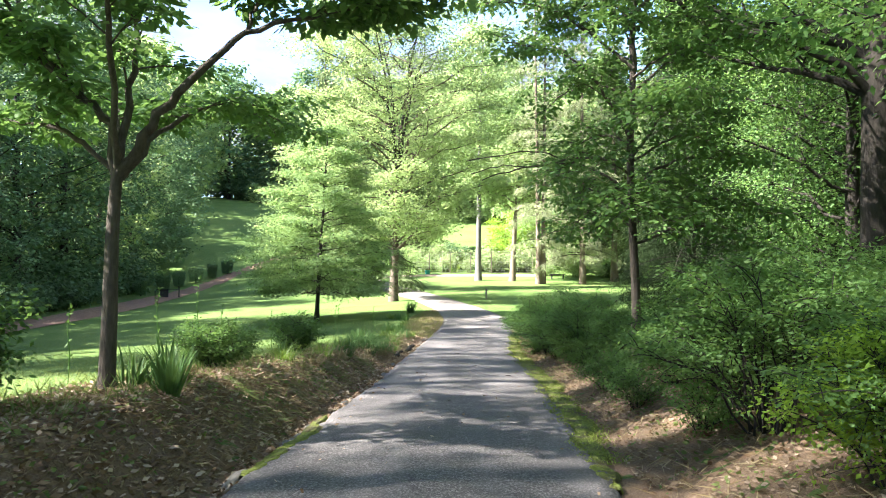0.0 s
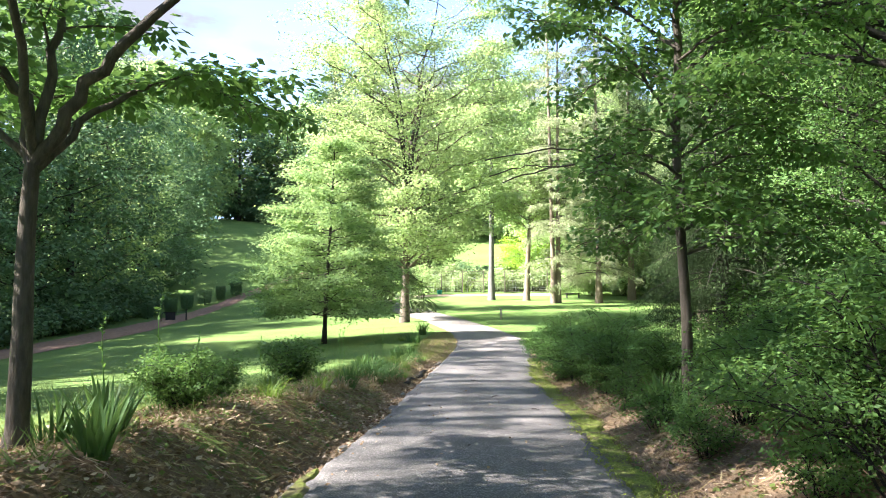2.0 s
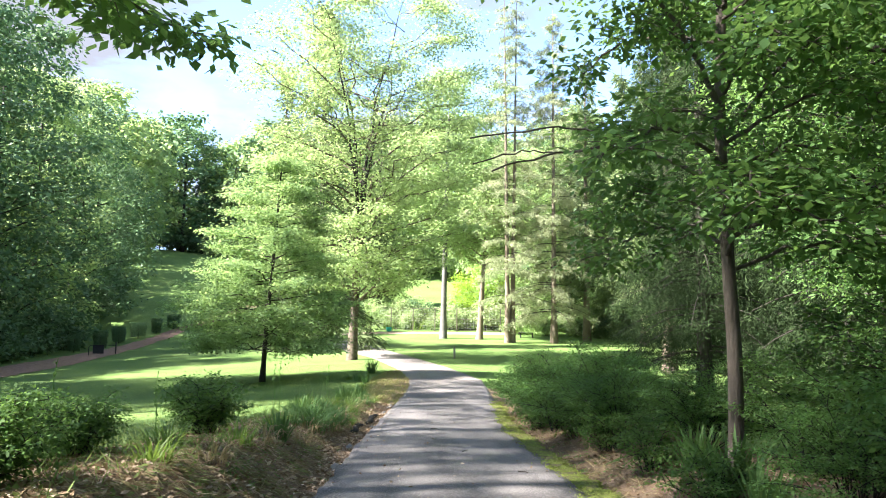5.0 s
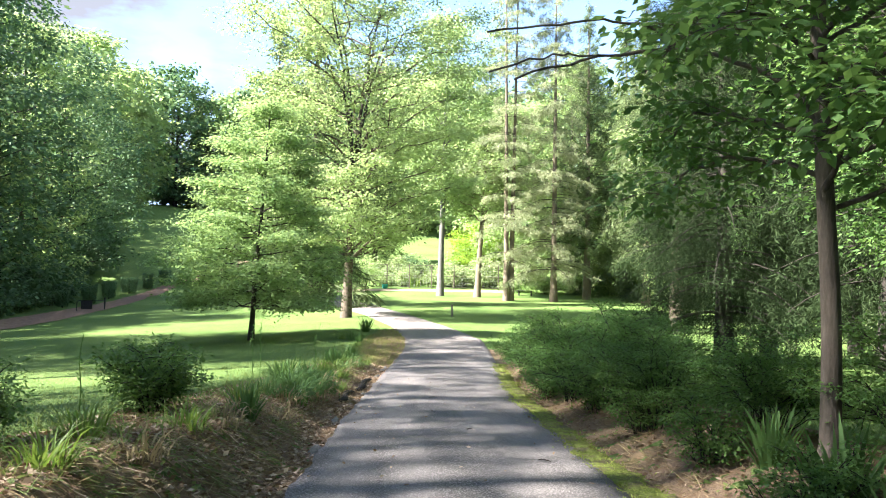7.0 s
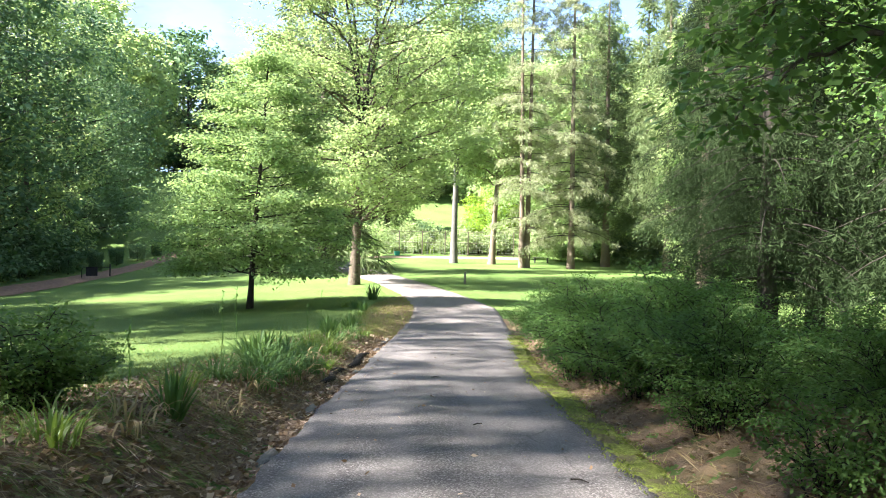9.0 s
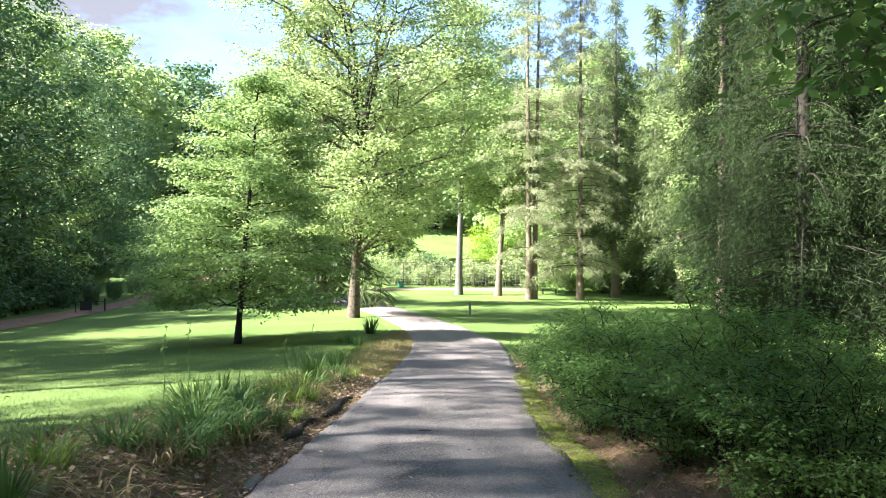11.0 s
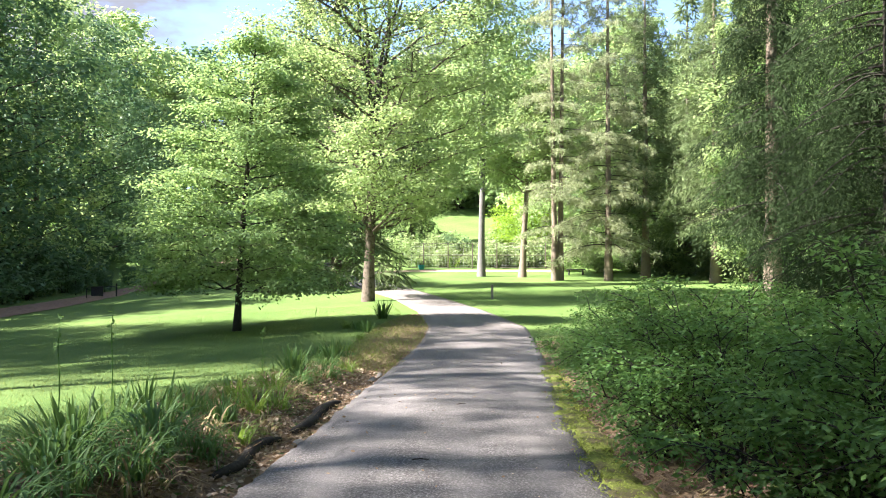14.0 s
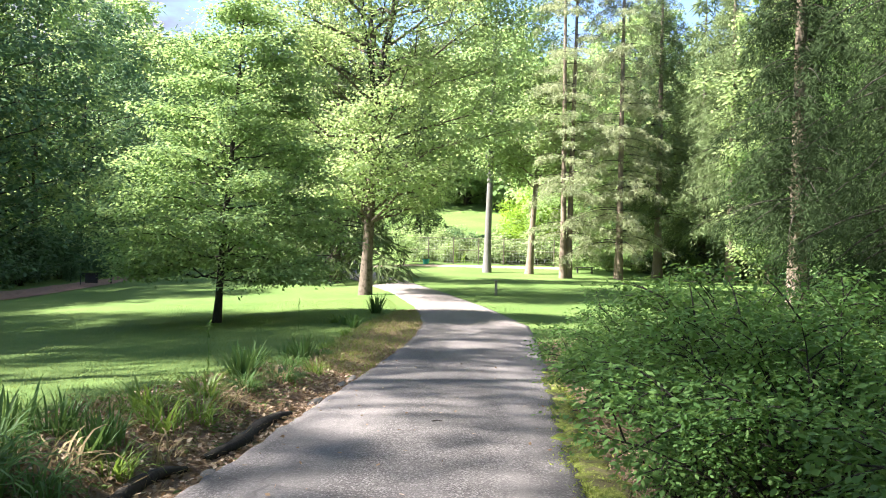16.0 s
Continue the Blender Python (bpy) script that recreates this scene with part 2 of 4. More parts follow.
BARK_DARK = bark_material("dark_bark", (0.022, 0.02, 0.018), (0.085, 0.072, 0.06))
WOOD_GREY = plain_material("weathered_wood", (0.20, 0.17, 0.14), (0.42, 0.38, 0.33), 14, 0.9)
FENCE_WOOD = plain_material("dark_weathered_wood", (0.07, 0.06, 0.05), (0.20, 0.17, 0.14), 12, 0.9)
WIRE = plain_material("galvanised_wire", (0.38, 0.38, 0.37), (0.55, 0.55, 0.54), 20, 0.5, 0.6)
DARK_PAINT = plain_material("black_paint", (0.012, 0.012, 0.014), (0.03, 0.03, 0.034), 12, 0.5)
STONE = plain_material("field_stone", (0.077, 0.070, 0.063), (0.210, 0.196, 0.175), 9, 0.9, 0, 0.8)
TEAL = plain_material("teal_plastic", (0.03, 0.33, 0.27), (0.05, 0.42, 0.34), 6, 0.45)


# ---- mesh helpers ----
def fast_mesh(name, verts, faces, smooth=False):
    """A mesh from arrays; every face has the same number of corners."""
    verts, faces = np.asarray(verts, np.float32), np.asarray(faces, np.int32)
    me = bpy.data.meshes.new(name)
    me.vertices.add(len(verts))
    me.vertices.foreach_set("co", verts.ravel())
    k = faces.shape[1]
    me.loops.add(faces.size)
    me.loops.foreach_set("vertex_index", faces.ravel())
    me.polygons.add(len(faces))
    me.polygons.foreach_set("loop_start", np.arange(0, faces.size, k, dtype=np.int32))
    if smooth:
        me.polygons.foreach_set("use_smooth", np.ones(len(faces), bool))
    me.update(calc_edges=True)
    return me


def part(name, data, mat, parent, label=""):
    if isinstance(data, bmesh.types.BMesh):
        me = bpy.data.meshes.new(name)
        data.to_mesh(me)
        data.free()
        data = me
    if mat and not data.materials:
        data.materials.append(mat)
    ob = new(name, data)
    ob.parent = parent
    return tagged(ob, label)


def unit(v):
    return v / np.maximum(np.linalg.norm(v, axis=-1, keepdims=True), 1e-9)


def leaf_arrays(P, T, N, L, W, fold=0.12):
    """Folded diamond leaves: base P, length direction T, face normal N."""
    T = unit(T)
    B = unit(np.cross(N, T))
    N = np.cross(T, B)
    L, W = L[:, None], W[:, None]
    mid = P + T * L * 0.45 + N * L * fold
    V = np.stack([P, mid + B * W * 0.5, P + T * L - N * L * fold * 0.8, mid - B * W * 0.5], 1)
    V[:, 1] -= N * L * fold
    V[:, 3] -= N * L * fold
    V[:, 0] += N * L * fold * 0.5
    i = np.arange(len(P))[:, None] * 4
    F = np.concatenate([i + np.array([[0, 2, 1]]), i + np.array([[0, 3, 2]])], 0)
    return V.reshape(-1, 3), F


def tubes(name, paths, sides=6):
    """One mesh of tapered limbs. paths: (points, radii)."""
    V, F, base = [], [], 0
    ang = np.linspace(0, 2 * np.pi, sides, endpoint=False)
    for pts, rad in paths:
        pts = np.asarray(pts, float)
        k = len(pts)
        d = unit(np.gradient(pts, axis=0))
        ref = np.array([1.0, 0, 0]) if abs(d[0][0]) < 0.8 else np.array([0, 1.0, 0])
        a = unit(np.cross(d, ref))
        b = np.cross(d, a)
        ring = pts[:, None] + (a[:, None] * np.cos(ang)[None, :, None] + b[:, None] * np.sin(ang)[None, :, None]) * np.asarray(rad)[:, None, None]
        V.append(ring.reshape(-1, 3))
        r = np.arange(k - 1)[:, None] * sides
        s = np.arange(sides)[None]
        s2 = (s + 1) % sides
        F.append(np.stack([r + s, r + s2, r + sides + s2, r + sides + s], -1).reshape(-1, 4) + base)
        base += k * sides
    return fast_mesh(name, np.concatenate(V), np.concatenate(F), True)


def bend(p0, p1, p2, k=6):
    u = np.linspace(0, 1, k)[:, None]
    return (1 - u) ** 2 * p0 + 2 * u * (1 - u) * p1 + u ** 2 * p2


def smooth_path(points, k=4):
    """Points rounded by Catmull-Rom."""
    p = np.asarray(points, float)
    p = np.concatenate([[2 * p[0] - p[1]], p, [2 * p[-1] - p[-2]]])
    out = []
    for i in range(1, len(p) - 2):
        for u in np.linspace(0, 1, k, endpoint=False):
            out.append(0.5 * (2 * p[i] + (p[i + 1] - p[i - 1]) * u + (2 * p[i - 1] - 5 * p[i] + 4 * p[i + 1] - p[i + 2]) * u ** 2 + (3 * p[i] - p[i - 1] - 3 * p[i + 1] + p[i + 2]) * u ** 3))
    out.append(p[-2])
    return np.array(out)


def crown_mesh(name, rng, C, count, size, spread, flat=0.45, droop=0.25, tilt=0.8, width=0.55, puff=0.0):
    """Leaves gathered round the clump centres C."""
    c = C[rng.integers(0, len(C), count)]
    off = rng.normal(0, 1, (count, 3))
    if puff > 1:  # domed clumps with most leaves in the outer shell
        off = unit(off) * (rng.uniform(0.15, 1.0, (count, 1)) ** 0.45 * 1.75)
        off *= (0.55 + 0.9 * np.modf(np.abs(np.sin(c[:, :1] * 12.9 + c[:, 1:2] * 78.2)) * 43.7)[0])
    P = c + off * np.array([spread, spread, spread * flat])
    out = P - c
    T = rng.normal(0, 1, (count, 3)) * np.array([1, 1, 0.35]) + out * 0.8 / spread + np.array([0, 0, -droop])
    N = rng.normal(0, tilt, (count, 3)) + np.array([0, 0, 1.0]) + puff * out / spread
    L = size * rng.uniform(0.65, 1.25, count)
    V, F = leaf_arrays(P, T, N, L, L * width * rng.uniform(0.8, 1.2, count))
    return fast_mesh(name, V, F)


def grow(rng, path, rad0, twigs, reach, from_u=0.3, rise=0.1, flat=0.35, clumped=False):
    """Twigs along a limb: their tubes, and the clump centres at their ends."""
    tub, C = [], []
    k = len(path)
    for j in range(twigs):
        u = from_u + (1 - from_u) * (j + rng.uniform(0, 1)) / twigs
        f = u * (k - 1)
        i = min(int(f), k - 2)
        p = path[i] + (path[i + 1] - path[i]) * (f - i)
        d = unit(path[i + 1] - path[i])
        side = unit(np.cross(d, [0, 0, 1.0])) * (1 if j % 2 else -1)
        v = unit(d * rng.uniform(0.3, 1.0) + side * rng.uniform(0.4, 1.1) + np.array([0, 0, rng.normal(rise, flat)]))
        ln = reach * rng.uniform(0.5, 1.15) * (1.15 - 0.6 * u)
        q = bend(p, p + v * ln * 0.55 + np.array([0, 0, ln * 0.08]), p + v * ln - np.array([0, 0, ln * 0.08]), 4)
        r = rad0 * (1 - 0.8 * u) * 0.4
        tub.append((q, np.linspace(max(r, 0.006), 0.003, 4)))
        C += [q[2], q[3]] if clumped else [q[1], q[2], q[3]]
    C.append(path[-1])
    return tub, C


def tree_root(name, label, group=""):
    return tagged(new(name), label, "tree", group)


def broadleaf(name, label, seed, H, base, rad, limbs, twigs, count, leaf, trunk_r, bark, leafmat, shape="round", flat=0.45, spread=0.42, fork=0.0, lean=(0, 0), group="", rise=0.35, sides=8, split=False, clumped=False, tilt=0.6, taper=0.95, layer=0.35):
    rng = np.random.default_rng(seed)
    root = tree_root(name, label, group)
    hs = np.linspace(0, H * 0.93, 12)
    wob = np.cumsum(rng.normal(0, 0.012 * H ** 0.5, (12, 2)), 0) * (hs / H)[:, None]
    axis = np.stack([wob[:, 0] + lean[0] * hs / H, wob[:, 1] + lean[1] * hs / H, hs], 1)
    radii = trunk_r * (1 - hs / H) ** 0.75 + 0.012
    radii[0] *= 1.35
    stems = []
    if fork:
        keep = hs <= fork
        for s in range(4):
            a = s * 1.7 + 0.6
            top = np.array([axis[keep][-1][0] + math.cos(a) * rad * 0.42, math.sin(a) * rad * 0.42, H * (0.96 - 0.07 * s)])
            sp = bend(axis[keep][-1], axis[keep][-1] + (top - axis[keep][-1]) * np.array([0.25, 0.25, 0.5]), top, 9)
            sp[1:] += rng.normal(0, 0.12, (8, 3))
            stems.append(sp)
        axis, radii = axis[keep], radii[keep]
    low = axis[0] - np.array([0, 0, 0.35])
    part("trunk", tubes("trunk", [(np.concatenate([[low], axis]), np.concatenate([[radii[0] * 1.25], radii]))], sides + 4), bark, root)
    # stems take darker bark than the trunk: crown shade put into the colour
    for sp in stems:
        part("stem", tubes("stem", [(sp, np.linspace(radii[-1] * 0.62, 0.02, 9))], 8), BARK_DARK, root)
    full = axis

    def at(h):
        line = stems[i % len(stems)] if stems and h > fork else full
        return np.array([np.interp(h, line[:, 2], line[:, 0]), np.interp(h, line[:, 2], line[:, 1]), h])

    tub, C = [], []
    for i in range(limbs):
        f = ((i + rng.uniform(0.1, 0.9)) / limbs) ** (1.25 if shape == "cone" else 1.0)
        az = i * 2.39996 + rng.normal(0, 0.35)
        if shape == "round":
            w = rad * math.sin(math.pi * (0.16 + 0.78 * f)) ** 0.7
        elif shape == "cone":
            w = rad * (1.03 - f) ** taper * min(1.0, 0.86 + 1.2 * f)
        else:  # vase
            w = rad * (0.45 + 0.75 * f) * (1 - max(0, f - 0.75) * 2.4)
        w *= rng.uniform(0.72, 1.12) if shape != "cone" else rng.uniform(0.82, 1.1)
        top = base + (H - base) * f
        up = rise * w * (1.2 if shape != "cone" else 0.1 + 0.9 * f)
        h0 = min(max(base * 0.9, top - up), H * 0.9)
        p0 = at(h0)
        p2 = p0 + np.array([math.cos(az) * w, math.sin(az) * w, up])
        p1 = p0 + np.array([math.cos(az) * w * 0.5, math.sin(az) * w * 0.5, up * (0.75 if shape != "vase" else 0.35)])
        path = bend(p0, p1, p2, 7)
        path[1:-1] += rng.normal(0, 0.03 * w, (5, 3))
        r = max(0.025, min(trunk_r * 0.3, trunk_r * 0.5 * (1.05 - h0 / H)))
        tub.append((path, np.linspace(r, 0.012, 7)))
        tw, c = grow(rng, path, r, max(3, round(twigs * min(1.0, 1.25 * w / rad))), 0.5 * w, 0.25, flat=layer, clumped=clumped)
        C += c
        if split:
            tagged(part("twigwork", tubes("twigwork", tw, 4), bark, part("limb", tubes("limb", [tub.pop()], 6), bark, root)), kind="stuff")
        tub += [] if split or clumped else tw
    if tub:
        tagged(part("branchwork", tubes("branchwork", tub, 3 if clumped else 5), bark, root), kind="stuff")
    part("crown", crown_mesh("crown", rng, np.array(C), count, leaf, spread, flat, tilt=0.4 if clumped else tilt, puff=1.3 if clumped else 0.25), leafmat, root)
    return root


def conifer(name, label, seed, H, base, rad, whorls, per, count, bark, leafmat, trunk_r, hang=0.55, sparse=1.0, twin=0.0, needle=0.30, group="", taper=0.8, droop=0.32):
    rng = np.random.default_rng(seed)
    root = tree_root(name, label, group)
    hs = np.linspace(0, H, 10)
    stems = [0.0] if not twin else [-twin, twin]
    tp = []
    for s in stems:
        ax = np.stack([s * (0.5 + 0.9 * hs / H), 0 * hs + s * 0.3, hs], 1)
        r = trunk_r * (1 - hs / H) ** 0.9 + 0.02
        r[0] *= 1.4
        tp.append((np.concatenate([[ax[0] - [0, 0, 0.35]], ax]), np.concatenate([[r[0] * 1.2], r])))
    for one in tp:
        part("trunk", tubes("trunk", [one], 10), bark, root)
    tub, A, D = [], [], []
    for i in range(whorls):
        f = i / whorls
        h = base + (H - base) * f + rng.normal(0, 0.12)
        s = stems[i % len(stems)] * (0.5 + 0.9 * h / H)
        for j in range(per):
            if rng.uniform() > sparse:
                continue
            az = j * 2 * np.pi / per + i * 0.9 + rng.normal(0, 0.25)
            w = max(0.25, rad * (1.0 - f) ** taper * rng.uniform(0.5, 1.15))
            o = np.array([s, 0, max(base, h + rng.normal(0, 0.7 * (H - base) / whorls))])
            d = np.array([math.cos(az), math.sin(az), 0])
            path = bend(o, o + d * w * 0.5 + [0, 0, 0.08 * w], o + d * w - [0, 0, w * droop], 6)
            tub.append((path, np.linspace(0.03 * (1 - f) + 0.012, 0.006, 6)))
            k = 9  # sprays on one hanging strand
            n = max(3, int(count * w / (rad * whorls * per * 0.55 * k)))
            u = rng.uniform(0.04, 1.0, n) ** 0.8 * 5
            g = np.minimum(u.astype(int), 4)
            p = path[g] + (path[g + 1] - path[g]) * (u - g)[:, None]
            sd = np.array([-d[1], d[0], 0])
            side = rng.integers(-2, 3, n) * 0.5  # strands hang from the limb itself and from branchlets to either side
            off = side * (0.30 * w + 0.10) * (1 - 0.12 * u) * rng.uniform(0.6, 1.0, n)
            p = p + sd * off[:, None] + d * (np.abs(off) * 0.5)[:, None] - np.array([0, 0, 0.22]) * np.abs(off)[:, None]
            fall = hang * rng.uniform(0.2, 1.0, n) ** 1.4 * (0.45 + 0.55 * w / rad)
            q = np.repeat(p, k, 0)
            q[:, 2] -= np.repeat(fall, k) * np.tile(np.linspace(0, 1, k), n)
            q += rng.normal(0, needle * 0.12, q.shape)
            A.append(q)
            D.append(rng.normal(0, 0.75, q.shape) * np.array([1, 1, 0.5]) + d * 0.3 + np.array([0, 0, -0.7]))
    tagged(part("branchwork", tubes("branchwork", tub, 4), BARK_DARK, root), kind="stuff")
    P, T = np.concatenate(A), np.concatenate(D)
    N = rng.normal(0, 1, P.shape)
    L = needle * rng.uniform(0.6, 1.35, len(P))
    V, F = leaf_arrays(P, T, N, L, L * 0.13, 0.06)
    part("crown", fast_mesh("crown", V, F), leafmat, root)
    return root


def shrub(name, label, seed, H, rad, stems, twigs, count, leaf, leafmat, group="", spread=0.10, flat=0.5, bark=None, width=0.55, bare=0.16):
    rng = np.random.default_rng(seed)
    root = tagged(new(name), label, "shrub", group)
    tub, C = [], []
    for i in range(stems):
        az = i * 2.39996 + rng.normal(0, 0.3)
        w = rad * math.sqrt((i + 0.5) / stems) * rng.uniform(0.8, 1.15)
        h = H * rng.uniform(0.5, 1.12) * (1 - 0.38 * (w / rad) ** 2)
        p0 = np.array([math.cos(az), math.sin(az), 0]) * rad * 0.16 * rng.uniform(0.2, 1) - np.array([0, 0, 0.06])
        p2 = np.array([math.cos(az) * w, math.sin(az) * w, h])
        p1 = np.array([math.cos(az) * w * 0.35, math.sin(az) * w * 0.35, h * 0.75])
        path = bend(p0, p1, p2, 7)
        path[1:-1] += rng.normal(0, 0.02 * H, (5, 3))
        tub.append((path, np.linspace(0.010 * H ** 0.5, 0.002, 7)))
        tw, c = grow(rng, path, 0.008, twigs, 0.32 * rad + 0.1, bare, 0.0, 0.35)
        tub += tw
        C += c + [q[-1] for q, _ in tw] + [path[-1]] * 3
    tagged(part("stemwork", tubes("stemwork", tub, 4), bark or BARK_DARK, root), kind="stuff")
    part("foliage", crown_mesh("foliage", rng, np.array(C), count, leaf, spread, flat, 0.2, 0.5, width), leafmat, root)
    return root


# ---- the lie of the land ----
PROFILE_Y = np.array([-300, -60, 0, 12, 24, 32, 42, 60, 80, 90, 100, 130, 170, 220, 300, 1200.0])
PROFILE_Z = np.array([9, 3.2, 0, -0.70, -1.38, -1.62, -1.70, -1.52, -1.0, -0.6, 0.2, 5.2, 12.0, 16.5, 20, 40.0])
_ty = np.arange(-300, 1200, 0.5)
_k = np.hanning(19)
_tz = np.convolve(np.pad(np.interp(_ty, PROFILE_Y, PROFILE_Z), 9, mode="edge"), _k / _k.sum(), "valid")
EDGE_Y = np.array([-40, 5.8, 9.4, 15, 18.7, 22.5, 26, 32, 37, 42, 50, 60, 79, 97, 112, 130.0])
EDGE_L = np.array([-1.8, -1.74, -1.55, -1.22, -1.15, -0.97, -0.80, -0.38, -0.02, 0.02, -0.7, -2.6, -7.9, -12.2, -16.0, -21.0])
EDGE_R = np.array([1.3, 1.39, 1.58, 1.90, 2.0, 2.12, 2.42, 2.98, 3.35, 3.62, 2.55, 0.65, -4.4, -9.2, -13.2, -18.0])


def left_edge(y):
    return np.interp(y, EDGE_Y, EDGE_L)


def right_edge(y):
    return np.interp(y, EDGE_Y, EDGE_R)


def ease(a, b, x):
    t = np.clip((x - a) / (b - a), 0, 1)
    return t * t * (3 - 2 * t)


def bank(y):
    return np.interp(y, [0, 10, 20, 27, 33], [0.65, 0.62, 0.38, 0.22, 0.0])


def ground_z(x, y):
    z = np.interp(y, _ty, _tz)
    dl, dr = left_edge(y) - x, x - right_edge(y)
    near = np.interp(y, [0, 34, 44], [1, 1, 0])
    gut = np.interp(y, [0, 30, 40], [0.07, 0.06, 0.0])
    z = z - gut * ease(-0.25, 0.02, dl) * (1 - ease(0.15, 0.5, dl)) - gut * ease(-0.25, 0.02, dr) * (1 - ease(0.3, 0.7, dr))
    z = z + bank(y) * ease(0.25, 1.15, dl) * near + 0.33 * ease(0.45, 1.6, dr) * np.interp(y, [0, 25, 36], [1, 1, 0])
    z = z - 0.055 * np.clip(-3 - x, 0, 40) * (1 - ease(100, 150, y)) + ease(100, 165, y) * 0.085 * np.clip(-10 - x, 0, 50)
    return z


def gz(x, y):
    return float(ground_z(np.float64(x), np.float64(y)))


def sheet(xs, ys, lift, rough=0.0, seed=0):
    X, Y = np.meshgrid(xs, ys)
    Z = ground_z(X, Y) + lift
    if rough:
        Z = Z + np.random.default_rng(seed).normal(0, rough, Z.shape) * ((np.abs(X) < 30) & (Y < 80))
    V = np.stack([X, Y, Z], -1).reshape(-1, 3)
    n, m = len(xs), len(ys)
    i = (np.arange(m - 1)[:, None] * n + np.arange(n - 1)[None]).ravel()
    return V, np.stack([i, i + 1, i + n + 1, i + n], 1)


xs = np.concatenate([-np.geomspace(900, 9, 45), np.arange(-8.7, 8.8, 0.15), np.geomspace(9, 900, 45)])
ys = np.concatenate([-np.geomspace(290, 8, 20), np.arange(-7.5, 50, 0.25), np.arange(50, 130, 1.0), np.geomspace(130, 1100, 50)])
ground = tagged(new("ground", fast_mesh("ground", *sheet(xs, ys, 0.0, 0.008, 3), True)), "mown green lawn sloping down along a lane", "lawn", kind="structure")
ground.data.materials.append(GRASS)


def ribbon(name, lo, hi, y0, y1, step, cols, lift, mat, label, category, wobble=(0, 0), crown=0.0, seed=1, bumps=0.0, edge_drop=0.0):
    """A strip over the ground between two edges lo(y), hi(y), with uneven rims."""
    ys = np.arange(y0, y1 + 1e-6, step)
    rng = np.random.default_rng(seed)
    wob = lambda a: a * np.array([noise.noise((y * 1.7, seed * 3.1, 0)) + 0.6 * noise.noise((y * 6.1, seed * 1.3, 4)) for y in ys])
    A, B = lo(ys) + wob(wobble[0]), hi(ys) + np.roll(wob(wobble[1]), 7)
    u = np.linspace(0, 1, cols)
    X = A[:, None] + (B - A)[:, None] * u
    Y = np.repeat(ys[:, None], cols, 1)
    Z = ground_z(X, Y) + lift + crown * (1 - (2 * u - 1) ** 2)[None] + rng.normal(0, 1, X.shape) * bumps
    if edge_drop:
        Z[:, 0] -= edge_drop
        Z[:, -1] -= edge_drop
    V = np.stack([X, Y, Z], -1).reshape(-1, 3)
    i = (np.arange(len(ys) - 1)[:, None] * cols + np.arange(cols - 1)[None]).ravel()
    ob = tagged(new(name, fast_mesh(name, V, np.stack([i, i + 1, i + cols + 1, i + cols], 1), True)), label, category, kind="structure")
    ob.data.materials.append(mat)
    return ob


# lane: level across, a few centimetres proud of the gutters
def lane_mesh():
    ys = np.concatenate([np.arange(-40, 0, 1.0), np.arange(0, 45, 0.12), np.arange(45, 130, 1.0)])
    cols = 25
    wob = lambda s, a: a * np.array([noise.noise((y * 1.3, s, 0)) + 0.7 * noise.noise((y * 5.0, s, 4)) for y in ys])
    A, B = left_edge(ys) + wob(2.0, 0.06), right_edge(ys) + wob(7.0, 0.05)
    u = np.linspace(0, 1, cols)
    X = A[:, None] + (B - A)[:, None] * u
    Y = np.repeat(ys[:, None], cols, 1)
    Z = np.interp(Y, _ty, _tz) + 0.015 + 0.03 * (1 - (2 * u - 1) ** 2)[None] - 0.055 * np.clip(-3 - X, 0, 40)
    Z += 0.006 * np.array([[noise.noise((x * 1.2, y * 0.8, 9)) for x in r] for r, y in zip(X, ys)])
    X = np.concatenate([A[:, None] - 0.02, X, B[:, None] + 0.02], 1)
    Y = np.concatenate([Y[:, :1], Y, Y[:, :1]], 1)
    Z = np.concatenate([Z[:, :1] - 0.11, Z, Z[:, -1:] - 0.11], 1)
    n = cols + 2
    i = (np.arange(len(ys) - 1)[:, None] * n + np.arange(n - 1)[None]).ravel()
    return fast_mesh("lane", np.stack([X, Y, Z], -1).reshape(-1, 3), np.stack([i, i + 1, i + n + 1, i + n], 1), True)


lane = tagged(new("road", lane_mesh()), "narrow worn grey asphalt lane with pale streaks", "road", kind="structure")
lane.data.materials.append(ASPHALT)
ribbon("verge_left", lambda y: left_edge(y) - np.interp(y, [0, 10, 17, 21, 30, 36], [3.2, 2.1, 1.75, 1.3, 1.15, 0.9]), lambda y: left_edge(y) + 0.02, -30, 36, 0.1, 26, 0.016, SOIL, "bank of brown leaf mould and dry litter beside the lane", "bank", (0.35, 0.0), 0, 5, 0.012)
ribbon("verge_right", lambda y: right_edge(y) - 0.02, lambda y: right_edge(y) + np.interp(y, [0, 10, 30, 37], [4.5, 3.2, 1.6, 0.9]), -30, 37, 0.1, 26, 0.016, SOIL, "shoulder of brown soil and dry litter under shrubs", "bank", (0.0, 0.3), 0, 6, 0.012)
ribbon("moss_strip", lambda y: right_edge(y) - 0.05, lambda y: right_edge(y) + np.interp(y, [6, 10, 24, 31], [0.10, 0.32, 0.34, 0.12]), 6, 31, 0.06, 9, 0.072, MOSS, "strip of yellow-green moss along the asphalt edge", "moss", (0.16, 0.16), 0.012, 8, 0.006, 0.05)
